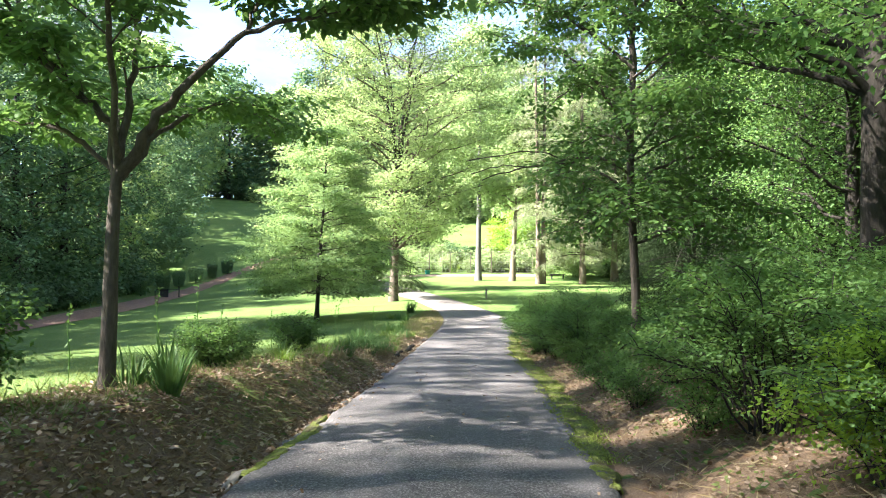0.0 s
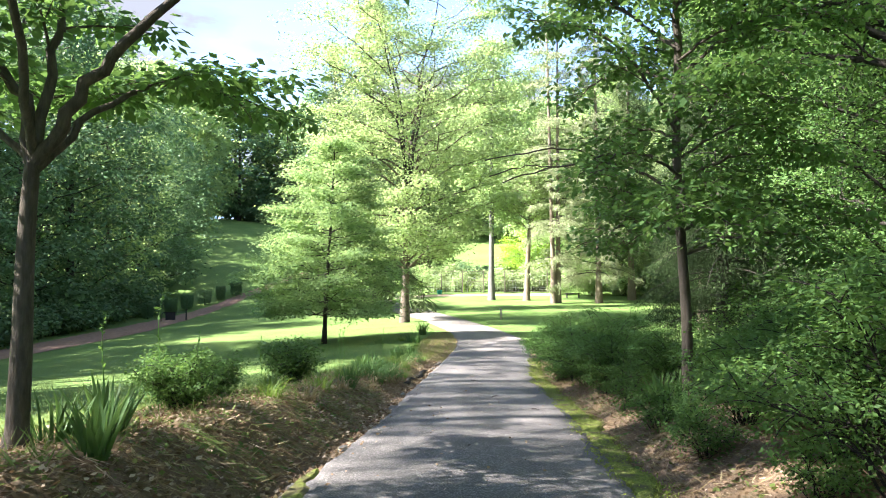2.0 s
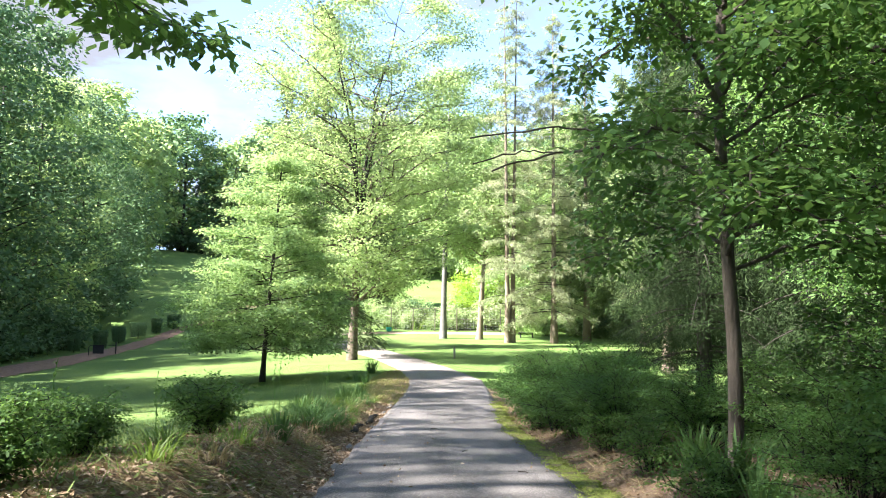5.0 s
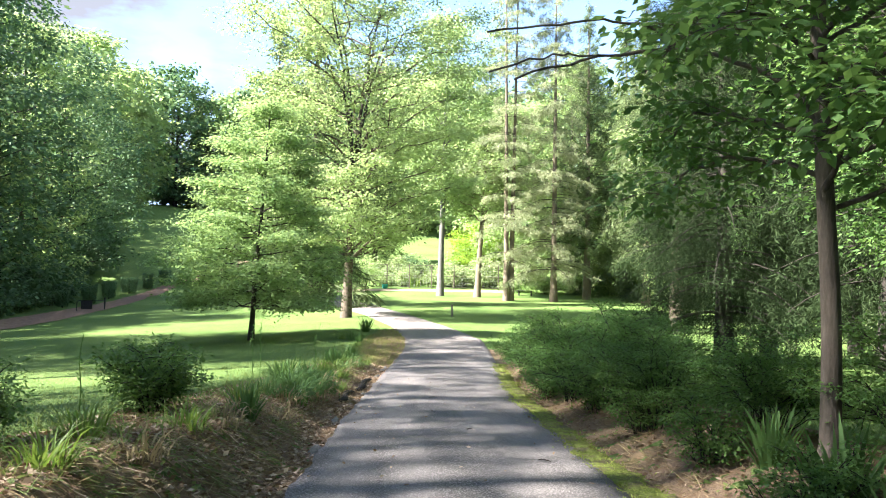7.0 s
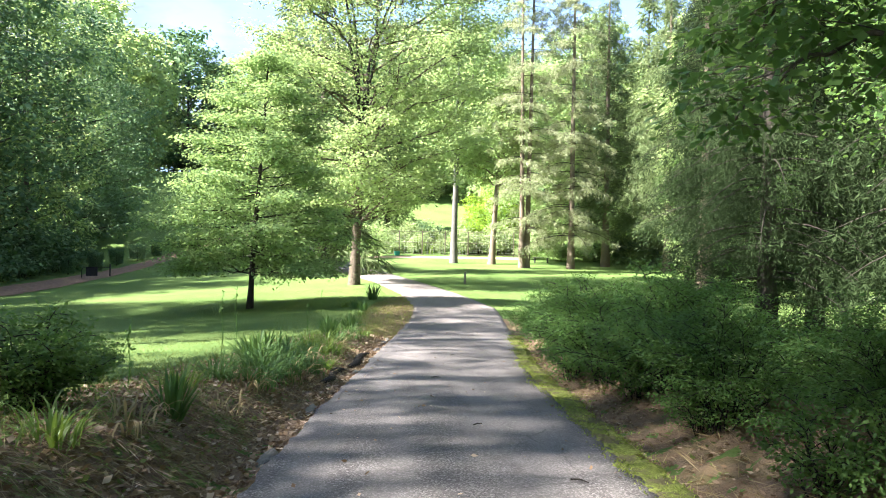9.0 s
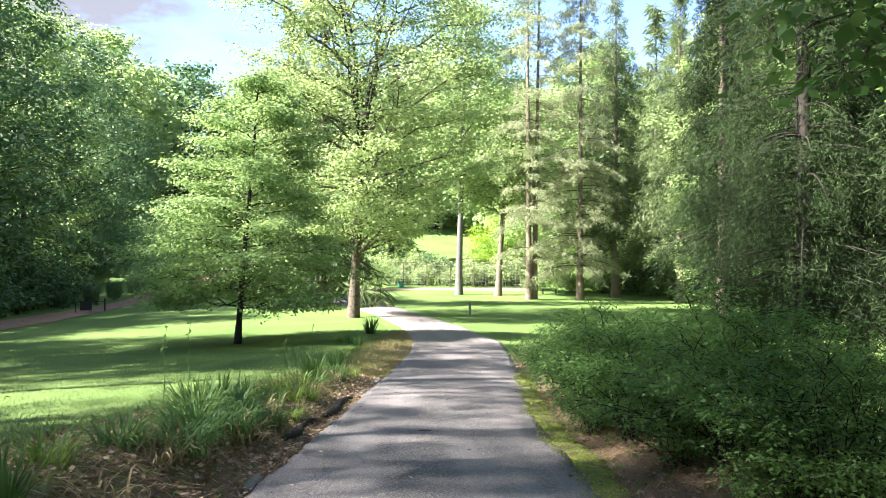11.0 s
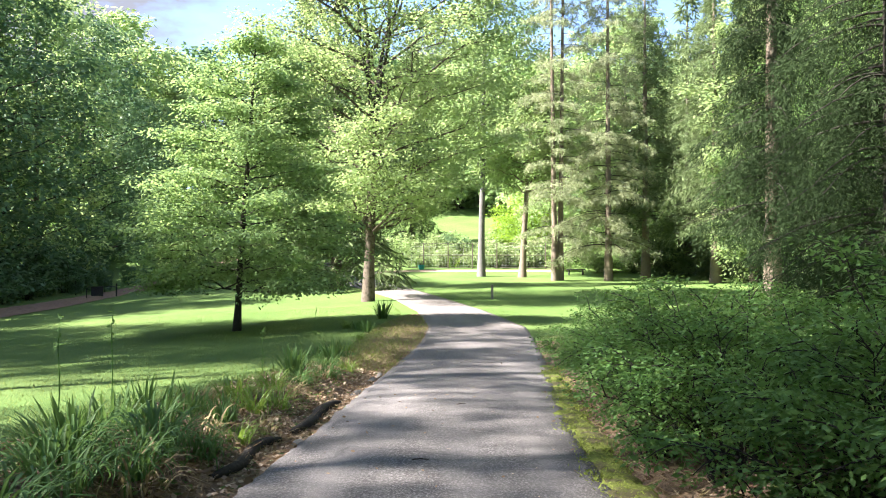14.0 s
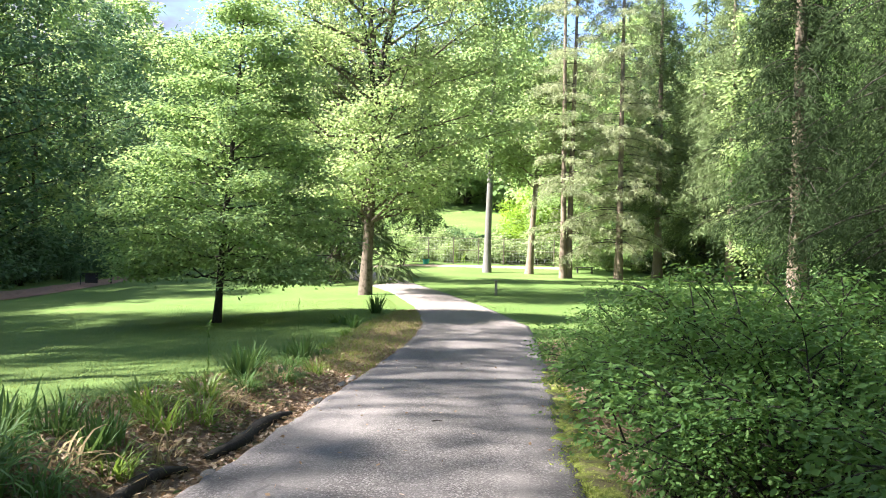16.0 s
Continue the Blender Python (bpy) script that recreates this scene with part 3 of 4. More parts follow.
ribbon("moss_strip", lambda y: left_edge(y) - 0.12, lambda y: left_edge(y) + np.interp(y, [6.5, 8.5, 10], [0.0, 0.12, 0.0]), 6.5, 10, 0.06, 6, 0.085, MOSS, "small patch of yellow moss on the asphalt rim", "moss", (0.05, 0.08), 0.0, 14, 0.004, 0.06)
ribbon("dry_grass_corner", lambda y: left_edge(y) - np.interp(y, [30, 36, 42, 48], [0.5, 1.5, 1.4, 0.3]), lambda y: left_edge(y) + 0.02, 30, 48, 0.15, 9, 0.022, DRY_SOIL, "sunlit patch of dry yellow grass at the bend", "bank", (0.25, 0.0), 0, 9, 0.01)
ribbon("fence_path", lambda y: -7.5 + 0 * y, lambda y: 13 + 0 * y, 93.2, 95.6, 0.4, 40, 0.03, GRAVEL, "pale gravel path along the garden fence", "path")
ribbon("garden_path", lambda y: np.interp(y, [20, 59, 67, 83, 96, 105, 122], [-33, -33.4, -33.6, -33.4, -32.6, -31.3, -24]), lambda y: np.interp(y, [20, 59, 67, 83, 96, 105, 122], [-27, -27.3, -27.2, -28.9, -29.6, -28.9, -21]), 20, 122, 0.7, 8, 0.04, EARTH, "reddish brown earth path across the lawn", "path", (0.5, 0.4), 0.0, 12)


# ---- trees on the lawn and by the lane ----
def put(ob, x, y, turn=0.0, size=1.0, sink=0.0):
    ob.matrix_world = Matrix.LocRotScale((x, y, gz(x, y) - sink), Euler((0, 0, turn)), (size,) * 3)
    return ob


def again(ob, x, y, turn=0.0, size=1.0, sink=0.0):
    c = copy_thing(ob, Matrix.Identity(4))
    return put(c, x, y, turn, size, sink)


lawn_tree = put(broadleaf("lawn_tree", "young spreading tree with low layered green crown on the lawn", 11, 12.0, 1.6, 4.1, 60, 13, 74000, 0.15, 0.12, BARK_DARK, LEAF_LAWN_TREE, "cone", 0.26, 0.38, lean=(0.5, 0), split=True, tilt=0.4, taper=0.5, layer=0.2), -7.33, 42.99, 0.4)
lane_tree = put(broadleaf("lane_tree", "tall light-green tree with pale flaking trunk beside the lane", 12, 29.0, 4.4, 8.3, 80, 13, 96000, 0.21, 0.30, BARK_PALE, LEAF_BRIGHT, "round", 0.34, 0.48, layer=0.24, fork=11.5, lean=(0.8, 0), rise=0.32, split=True), -3.89, 58.07, 0.0)
grey_tree = put(broadleaf("tall_tree", "tall tree with straight grey trunk beside the garden fence", 13, 32.0, 11.0, 5.8, 30, 10, 24000, 0.32, 0.33, BARK_GREY, LEAF_BRIGHT, "round", 0.6, 0.8, split=True), 4.17, 87.55, 0.0)
tan_tree = put(broadleaf("tall_tree", "tree with leaning tan trunk and light-green crown by the fence", 14, 20.0, 9.0, 5.2, 28, 10, 24000, 0.30, 0.32, BARK_TAN, LEAF_BRIGHT, "round", 0.55, 0.7, lean=(1.0, 0), split=True), 8.09, 86.51, 0.0)
twin_pine = put(conifer("pine_tree", "tall sparse pine with two trunks on the lawn", 15, 38.0, 3.9, 5.0, 38, 7, 70000, BARK_TAN, NEEDLE_PALE, 0.25, 0.7, 0.66, 0.5, 0.36, taper=0.5, droop=0.2), 10.78, 81.64)
dark_pine = put(conifer("pine_tree", "tall pine with dark trunk and pale olive needles", 16, 36.0, 3.2, 4.9, 38, 7, 70000, BARK_TAN, NEEDLE_PALE, 0.29, 0.9, 0.66, 0, 0.36, taper=0.5, droop=0.28), 15.33, 81.38)
pale_spruce = put(conifer("spruce_tree", "drooping olive spruce with pale bare lower trunk", 17, 31.0, 5.2, 5.2, 36, 7, 48000, BARK_TAN, NEEDLE_MID, 0.34, 2.0, 0.85, 0, 0.40), 23.9, 78.5)


def limb_tree(name, label, seed, trunk, trunk_r, limbs, twigs, count, leaf, bark, leafmat, spread, flat, reach=0.55, droop=0.35, extra=()):
    """A small tree with a few long limbs, each given by some points from its foot."""
    rng = np.random.default_rng(seed)
    root = tree_root(name, label)
    tp = smooth_path(trunk, 5)
    r = np.linspace(1, 0.62, len(tp)) * trunk_r
    r[0] *= 1.45
    part("trunk", tubes("trunk", [(np.concatenate([[tp[0] - [0, 0, 0.3]], tp]), np.concatenate([[r[0] * 1.2], r]))], 12), bark, root)
    tub, C = [], []
    limbs = list(limbs)
    for k, (z, ln) in enumerate(extra):
        az = k * 2.4 + rng.normal(0, 0.3)
        d = np.array([math.cos(az), math.sin(az), 0]) * ln
        limbs.append(([(0, 0.05, z), d * 0.35 + [0, 0, z + 0.12 * ln], d * 0.7 + [0, 0, z + 0.12 * ln], d + [0, 0, z - 0.06 * ln]], 0.026, 0.2))
    for pts, rr, bare in limbs:
        path = smooth_path(pts, 5)
        path[2:-1] += rng.normal(0, 0.018, path[2:-1].shape)
        ln = np.linalg.norm(np.diff(path, axis=0), axis=1).sum()
        tub.append((path, np.linspace(rr, 0.010, len(path))))
        if bare < 1:
            tw, c = grow(rng, path, rr, max(5, int(twigs * ln / 2.5)), reach * min(1.6, 0.35 * ln + 0.3), bare, 0.05, 0.25)
            more = []
            for q, _ in tw:
                t2, c2 = grow(rng, q, 0.02, 3, reach * 0.6, 0.3, 0.0, 0.2)
                more += t2
                c += c2
            tub += tw + more
            C += c
        part("limb", tubes("limb", tub, 6), bark, root)
        tub = []
    part("crown", crown_mesh("crown", rng, np.array(C), count, leaf, spread, flat, droop, 0.4, 0.6), leafmat, root)
    return root


left_tree = limb_tree("dogwood_tree", "small forked tree with slender brown trunk on the bank", 21,
    [(0, 0, 0), (0.03, 0, 0.8), (0.05, 0, 1.6), (0.10, 0, 2.35)], 0.09,
    [([(0.10, 0, 2.25), (0.45, 0, 2.75), (0.92, 0, 3.3), (1.4, 0.1, 3.75), (2.2, 0.3, 4.05), (3.1, 0.5, 4.25)], 0.062, 0.72),
     ([(0.08, 0, 2.25), (0.0, 0, 2.75), (-0.35, -0.05, 3.15), (-0.9, -0.2, 3.6), (-1.7, -0.4, 4.4)], 0.055, 0.3),
     ([(0.06, 0, 2.3), (-0.5, 0.1, 2.72), (-1.2, 0.2, 2.85), (-1.9, 0.1, 2.8)], 0.035, 0.3),
     ([(0.10, 0, 2.3), (0.14, 0.2, 3.2), (0.1, 0.5, 4.2), (0.0, 0.7, 5.4)], 0.05, 0.3),
     ([(0.12, 0, 2.2), (0.4, 0.7, 2.9), (0.8, 1.6, 3.3), (1.3, 3.0, 3.35)], 0.04, 0.35),
     ([(0.10, 0, 2.3), (-0.3, 0.9, 3.0), (-0.8, 2.1, 3.5), (-1.4, 3.2, 3.7)], 0.04, 0.3),
     ([(0.10, 0, 2.3), (0.3, -0.6, 3.2), (0.5, -1.3, 4.0), (0.7, -2.2, 4.6)], 0.04, 0.35),
     ([(-0.35, -0.05, 3.15), (-0.8, -0.5, 3.9), (-1.2, -0.8, 4.9)], 0.03, 0.2),
     ([(1.4, 0.1, 3.75), (1.5, 0.2, 4.1), (1.75, 0.3, 4.7)], 0.025, 0.3)],
    9, 13000, 0.125, BARK, LEAF_NEAR, 0.17, 0.25)
put(left_tree, -3.48, 7.67)

right_tree = limb_tree("hazel_tree", "slender tree with large leaves and one bare arching branch", 22,
    [(0, 0, 0), (0.02, 0, 1.2), (-0.03, 0, 2.4), (-0.06, 0.05, 4.0), (0.02, 0.1, 5.6)], 0.09,
    [([(0.02, 0.1, 5.4), (0.0, 0.1, 6.6), (-0.1, 0.0, 8.0), (0.0, 0.1, 9.6)], 0.065, 0.1),
     ([(-0.05, 0, 3.0), (-0.5, 0.2, 3.5), (-1.1, 0.4, 3.75), (-1.9, 0.5, 3.7), (-2.7, 0.5, 3.45)], 0.03, 1.0),
     ([(-1.1, 0.4, 3.75), (-1.6, 0.3, 3.95), (-2.2, 0.2, 3.9), (-3.0, 0.1, 3.75)], 0.014, 1.0),
     ([(-1.9, 0.5, 3.7), (-2.3, 0.7, 3.75), (-2.9, 0.8, 3.6)], 0.010, 1.0),
     ([(-0.05, 0, 4.1), (-0.6, -0.3, 4.9), (-1.3, -0.5, 5.5), (-2.4, -0.6, 5.7)], 0.035, 0.25),
     ([(-0.05, 0, 2.6), (0.5, -0.3, 2.9), (1.2, -0.6, 3.0), (2.1, -0.8, 2.75)], 0.03, 0.25),
     ([(-0.05, 0, 3.3), (0.6, 0.4, 3.7), (1.4, 0.7, 3.9), (2.6, 0.9, 3.8)], 0.035, 0.2),
     ([(-0.05, 0, 2.4), (-0.2, -0.6, 2.75), (-0.2, -1.3, 2.8), (0.1, -2.0, 2.55)], 0.028, 0.25),
     ([(-0.05, 0, 3.8), (0.2, -0.8, 4.3), (0.4, -1.7, 4.6), (0.3, -2.6, 4.4)], 0.03, 0.2),
     ([(0, 0, 5.0), (0.8, 0.0, 5.6), (1.8, 0.1, 6.0), (2.9, 0.1, 5.9)], 0.035, 0.2),
     ([(0, 0, 5.4), (-0.7, 0.5, 6.2), (-1.5, 0.8, 6.8), (-2.6, 0.9, 6.9)], 0.035, 0.2),
     ([(0, 0, 2.9), (-0.4, 0.7, 3.2), (-0.6, 1.5, 3.4), (-0.6, 2.4, 3.2)], 0.028, 0.25),
     ([(0, 0, 6.4), (0.7, -0.7, 7.0), (1.3, -1.3, 7.4), (1.9, -2.0, 7.3)], 0.03, 0.15),
     ([(0, 0, 6.8), (-0.8, -0.6, 7.6), (-1.5, -1.0, 8.1), (-2.2, -1.4, 8.2)], 0.03, 0.15)],
    11, 26000, 0.115, BARK, LEAF_NEAR, 0.18, 0.38, 0.65, 0.35,
    [(2.25 + 0.3 * k, 2.15 - 0.04 * k) for k in range(21)])
put(right_tree, 3.42, 13.2)

# big trees in the wood along the lane
oak = put(broadleaf("wood_tree", "large woodland tree with thick grey-brown trunk", 31, 22.0, 6.0, 7.5, 48, 12, 56000, 0.145, 0.36, BARK_DARK, LEAF_NEAR, "round", 0.5, 0.55, group="trees in the wood"), 9.0, 15.3)
maple = put(broadleaf("wood_tree", "woodland tree with dense green crown", 32, 18.0, 2.4, 5.6, 42, 9, 42000, 0.14, 0.24, BARK_DARK, LEAF_NEAR, "round", 0.5, 0.5, group="trees in the wood"), 12.5, 10.5)
hill_tree = broadleaf("forest_tree", "light green broadleaf tree on the hill", 38, 23.0, 0.8, 7.0, 46, 5, 4600, 0.84, 0.30, BARK, LEAF_BRIGHT, "round", 0.6, 0.8, group="trees of the wood", sides=4, clumped=True)
put(hill_tree, 3.0, 168.0)
far_tree = broadleaf("forest_tree", "broadleaf tree in a dense wood", 34, 23.0, 1.2, 6.8, 46, 5, 4200, 0.84, 0.30, BARK_DARK, LEAF_FOREST, "round", 0.6, 0.75, group="trees of the wood", sides=4, clumped=True)
put(far_tree, -19.0, -9.0)
for x, y, r, s in ((8.4, 6.2, 1.0, 0.95), (15.5, 17.0, 3.0, 1.1), (14.8, 23.0, 4.4, 1.05), (11.2, 20.2, 1.9, 0.9), (17.0, 6.0, 0.3, 1.2)):
    again(maple, x, y, r, s)
# unseen tall trees added beside the lawn to shade the lane: high crowns on bare trunks
shade_tree = put(broadleaf("shade_tree", "unseen tall tree added to shade the lane, high crown on a bare trunk", 37, 33.0, 17.6, 5.4, 34, 6, 6400, 0.36, 0.40, BARK, LEAF_FOREST, "round", 0.55, 0.6, group="tall trees beside the lawn", sides=6, clumped=True), -22, 2.0)
for x, y, r, s in ((-21, 10.0, 1.1, 1.05), (-23, 17.5, 2.3, 1.0), (-21.5, 24.8, 4.9, 1.0), (-23, 32.0, 3.4, 0.95), (-26, 11.0, 5.5, 1.0), (-26, -2.5, 1.9, 1.0)):
    again(shade_tree, x, y, r, s)
# unseen trees that throw the foreground's shade
for x, y, r, s in ((-25, -14, 2.5, 1.0), (11, -3, 2.0, 0.9), (9, -12, 4.0, 1.0), (16, -9, 1.2, 1.0), (-3, -26, 3.3, 1.0), (6, -24, 0.5, 1.0), (23, 2, 2.5, 1.0), (28, 12, 2.9, 1.0)):
    again(far_tree, x, y, r, s)

put(conifer("spruce_tree", "dark spruce with hanging boughs beside the lane", 33, 24.0, 1.6, 3.4, 38, 7, 200000, BARK_DARK, NEEDLE_SHADED, 0.22, 1.9, 0.8, 0, 0.15), 10.1, 30.2)
spruce = put(conifer("spruce_tree", "dark spruce with hanging boughs in the wood", 36, 21.0, 2.4, 3.2, 32, 6, 64000, BARK_DARK, NEEDLE_SHADED, 0.20, 1.8, 0.8, 0, 0.22, "spruces"), 12.7, 26.0)
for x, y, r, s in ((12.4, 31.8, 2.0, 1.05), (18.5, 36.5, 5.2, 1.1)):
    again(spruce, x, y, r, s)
again(maple, 33, 80, 0.7, 1.6)
again(maple, 29, 61, 2.7, 1.4)
far_spruce = conifer("spruce_tree", "dark olive spruce in a row behind the lawn", 35, 30.0, 1.8, 5.6, 26, 6, 13000, BARK, NEEDLE_MID, 0.32, 1.6, 0.85, 0, 0.95, group="spruces behind the lawn")
put(far_spruce, 29, 82)
again(far_spruce, -7.8, 72.0, 0.4, 1.1)
put(conifer("spruce_tree", "tall spruce with pale sunlit foot of the trunk", 18, 30.0, 4.2, 3.5, 42, 7, 110000, BARK_TAN, NEEDLE_SHADED, 0.33, 2.0, 0.85, 0, 0.27), 15.3, 47.8)
put(broadleaf("wood_tree", "bright green young tree among the spruces", 39, 19.0, 1.8, 5.0, 40, 10, 22000, 0.20, 0.16, BARK, LEAF_NEAR, "round", 0.4, 0.42, layer=0.25), 21.5, 60.0, 0.0, 0.8)
again(pale_spruce, 19.8, 85.5, 2.2, 1.05)
again(pale_spruce, 28.0, 80.5, 4.2, 1.0)
for x, y, r, s in ((34, 76, 3.3, 1.0), (26, 92, 0.8, 1.1), (36, 90, 5.1, 1.1), (38, 64, 1.7, 1.05), (31, 52, 3.9, 1.0), (41, 80, 0.3, 1.1), (28, 44, 4.4, 1.0), (31, 99, 1.4, 1.1), (26, 38, 0.9, 0.9), (32, 70, 2.0, 0.95), (-4, 118, 1.0, 1.0), (-18, 113, 2.0, 1.25)):
    again(far_spruce, x, y, r, s)

# ---- the wood across the lawn, and the far hill ----
forest_a = put(broadleaf("forest_tree", "tall broadleaf tree at the edge of a wood", 41, 33.0, 1.5, 8.0, 60, 3, 21000, 0.43, 0.34, BARK_DARK, LEAF_FOREST, "round", 0.6, 0.95, group="trees at the lawn's edge", sides=6, clumped=True), -42, 73, 0, 1.2)
forest_b = put(broadleaf("forest_tree", "broad forest tree with rounded green crown", 42, 29.0, 1.2, 8.2, 60, 3, 21000, 0.43, 0.34, BARK_DARK, LEAF_FOREST, "round", 0.65, 0.95, group="trees at the lawn's edge", sides=6, clumped=True), -43, 84, 0, 1.3)
forest_c = put(broadleaf("forest_tree", "light-green forest tree with open crown", 43, 32.0, 2.0, 7.6, 54, 3, 21000, 0.43, 0.30, BARK, LEAF_BRIGHT, "round", 0.55, 0.95, group="trees at the lawn's edge", sides=6, clumped=True), -44.5, 96, 0, 1.1)
for x, y, r, s in ((21, 99, 3.4, 0.95), (30, 66, 2.7, 0.8), (28, 75, 5.0, 0.85), (14, 101, 2.4, 0.75)):
    again(forest_c, x, y, r, s, 0.2)
kinds = (forest_a, forest_b, forest_c)
frng = random.Random(5)
# left trees under y 46, here and in back_spots, are unseen shade casters
spots = [(-58, 166), (-39, 190), (-29, 188), (-39, 60), (-45, 50), (-46, 41), (-40, 31), (-40, 37.5), (-45, 107), (-49, 119), (-52, 130), (-53, 141), (-55, 152), (-47, 66), (-50, 90)]
for i, (x, y) in enumerate(spots):
    again(kinds[(2, 1, 0, 0, 1, 1, 0)[i % 7]], x + frng.uniform(-1, 1), y + frng.uniform(-1, 1), frng.uniform(0, 6), frng.uniform(1.02, 1.1) if y < 46 else frng.uniform(0.74, 0.86) if y < 68 else frng.uniform(1.08, 1.22) if y < 112 else frng.uniform(0.62, 0.78), 0.3)
back_spots = [(-54, 54), (-56, 43), (-56, 31), (-45, 21), (-38, 11), (-55, 20), (-57, 74), (-58, 60), (-57, 88), (-58, 104), (-60, 118), (-62, 134), (-64, 150), (-64, 162), (-62, 174), (-54, 188), (-70, 172), (-44, 196)]
back_spots += [(-32 + 8.5 * k, 190 + 6 * (k % 2)) for k in range(11)] + [(-36 + 9 * k, 198 + 5 * (k % 3)) for k in range(12)]
back_spots += [(-50, 201), (-58, 197), (-43, 205), (-65, 190), (-13, 158), (-6, 166), (11, 160), (20, 152), (3, 172), (28, 143), (36, 134), (43, 122), (47, 108), (50, 95), (54, 82), (50, 68), (48, 54), (42, 44), (36, 31), (34, 19), (54, 40), (17, 130), (25, 116), (33, 112), (39, 100), (45, 148)]
for i, (x, y) in enumerate(back_spots):
    again(hill_tree if y > 110 and i % 3 else far_tree, x + frng.uniform(-1, 1), y + frng.uniform(-1, 1), frng.uniform(0, 6), frng.uniform(0.9, 1.2) * (1.35 if y > 150 else 1.3 if x < -50 and y < 112 else 1.15), 0.3)
for i in range(8):
    a = radians(200 + i * 20)
    again(far_tree, 44 * math.cos(a), -16 + 34 * math.sin(a), i * 1.3, 1.0, 0.3)
edge_shrub = put(shrub("forest_shrub", "dense dark undergrowth at the foot of the wood", 44, 3.4, 2.6, 13, 3, 1400, 0.42, LEAF_FOREST, "undergrowth", 0.45), -37, 70)
for i in range(26):
    y = 16 + i * 4.4
    again(edge_shrub, np.interp(y, [16, 58, 77, 92, 104, 147], [-31, -35, -37, -38.5, -43, -50]) + frng.uniform(-1, 0.6), y, frng.uniform(0, 6), frng.uniform(0.8, 1.3), 0.1)
for i in range(11):
    again(edge_shrub, -84 + i * 6.0, 212 + frng.uniform(-3, 3), frng.uniform(0, 6), frng.uniform(3.2, 3.8), 0.2)
hill_shrub = put(shrub("forest_shrub", "light green bushes at the top of the lawn", 46, 3.4, 2.6, 13, 3, 1400, 0.42, LEAF_BRIGHT, "bushes on the hill", 0.45), -20, 172)
for i in range(14):
    again(edge_shrub, -62 + i * 4.2, 187 + frng.uniform(-3, 5), frng.uniform(0, 6), frng.uniform(1.4, 2.2), 0.1)
for i in range(16):
    again(hill_shrub, -50 + i * 7.5, 192 + frng.uniform(-3, 5), frng.uniform(0, 6), frng.uniform(2.6, 3.4), 0.1)
for i in range(20):
    again(hill_shrub, -44 + i * 5.4, 177 + frng.uniform(-3, 5), frng.uniform(0, 6), frng.uniform(1.2, 1.9), 0.1)
for i in range(14):
    again(edge_shrub, 24 + frng.uniform(0, 12), 34 + i * 4.5, frng.uniform(0, 6), frng.uniform(0.7, 1.1), 0.1)
for x, y, s in ((13.2, 94.5, 0.6), (16.8, 93.0, 0.7), (20.5, 92.5, 0.75), (24.5, 89.5, 0.7)):
    again(hill_shrub, x, y, x, s, 0.1)
lime_tree = put(broadleaf("garden_tree", "low yellow-green sunlit tree behind the fence", 45, 8.5, 1.2, 4.2, 26, 9, 13000, 0.24, 0.16, BARK, LEAF_LIME, "round", 0.5, 0.45), 10.5, 106)

# ---- shrubs and plants along the lane ----
hedge_a = put(shrub("hedge_shrub", "leafy green shrub crowding the edge of the lane", 51, 1.5, 1.4, 34, 10, 23000, 0.050, LEAF_BUSH, "shrubs along the lane", 0.09, 0.3, width=0.46, bare=0.36), 3.4, 25.2, 0.3, 0.95)
hedge_b = put(shrub("hedge_shrub", "loose green shrub with arching stems by the lane", 52, 1.55, 1.3, 28, 10, 16000, 0.054, LEAF_BUSH, "shrubs along the lane", 0.09, 0.3, width=0.46, bare=0.42), 3.3, 23.0, 1.3)
for i, (x, y, s) in enumerate(((3.35, 20.8, 0.95), (3.65, 18.7, 1.0), (3.4, 16.6, 0.8), (4.1, 15.0, 0.75), (4.6, 13.0, 0.85), (3.7, 10.9, 0.62), (4.6, 10.2, 0.95), (3.75, 8.4, 0.95), (3.3, 6.8, 1.0), (5.0, 24.2, 0.9), (5.2, 21.8, 0.7), (4.9, 11.6, 1.15), (4.9, 9.4, 1.2), (5.0, 7.4, 1.2), (6.9, 11.0, 1.2), (3.75, 26.9, 0.75), (3.7, 4.6, 0.95), (5.4, 4.7, 1.2), (6.8, 8.4, 1.3), (5.3, 26.4, 0.75))):
    again(hedge_a if x < 4.3 and y > 8 else hedge_b, x - 0.3, y, i * 1.7, s)
low_shrub = put(shrub("low_shrub", "low leafy shoots leaning out to the moss strip", 55, 0.8, 0.62, 14, 6, 3200, 0.05, LEAF_BUSH, "low shoots along the lane", 0.07), 2.75, 22.0)
for i in range(9):
    y = 7.5 + i * 2.3
    again(low_shrub, float(right_edge(y)) + 1.0 + frng.uniform(-0.12, 0.2), y, i * 2.1, frng.uniform(0.6, 0.95))
lime_shrub = put(shrub("lime_shrub", "bright yellow-green shrub catching the sun", 53, 1.25, 0.9, 20, 10, 8000, 0.056, LEAF_LIME, "", 0.08), 2.95, 4.75, 0.0, 0.88)
bank_shrub = put(shrub("bank_shrub", "low dark green shrub on the bank", 54, 0.92, 0.72, 26, 8, 7600, 0.058, LEAF_BUSH, "shrubs on the bank", 0.085), -3.05, 15.5, 0.5, 0.86)
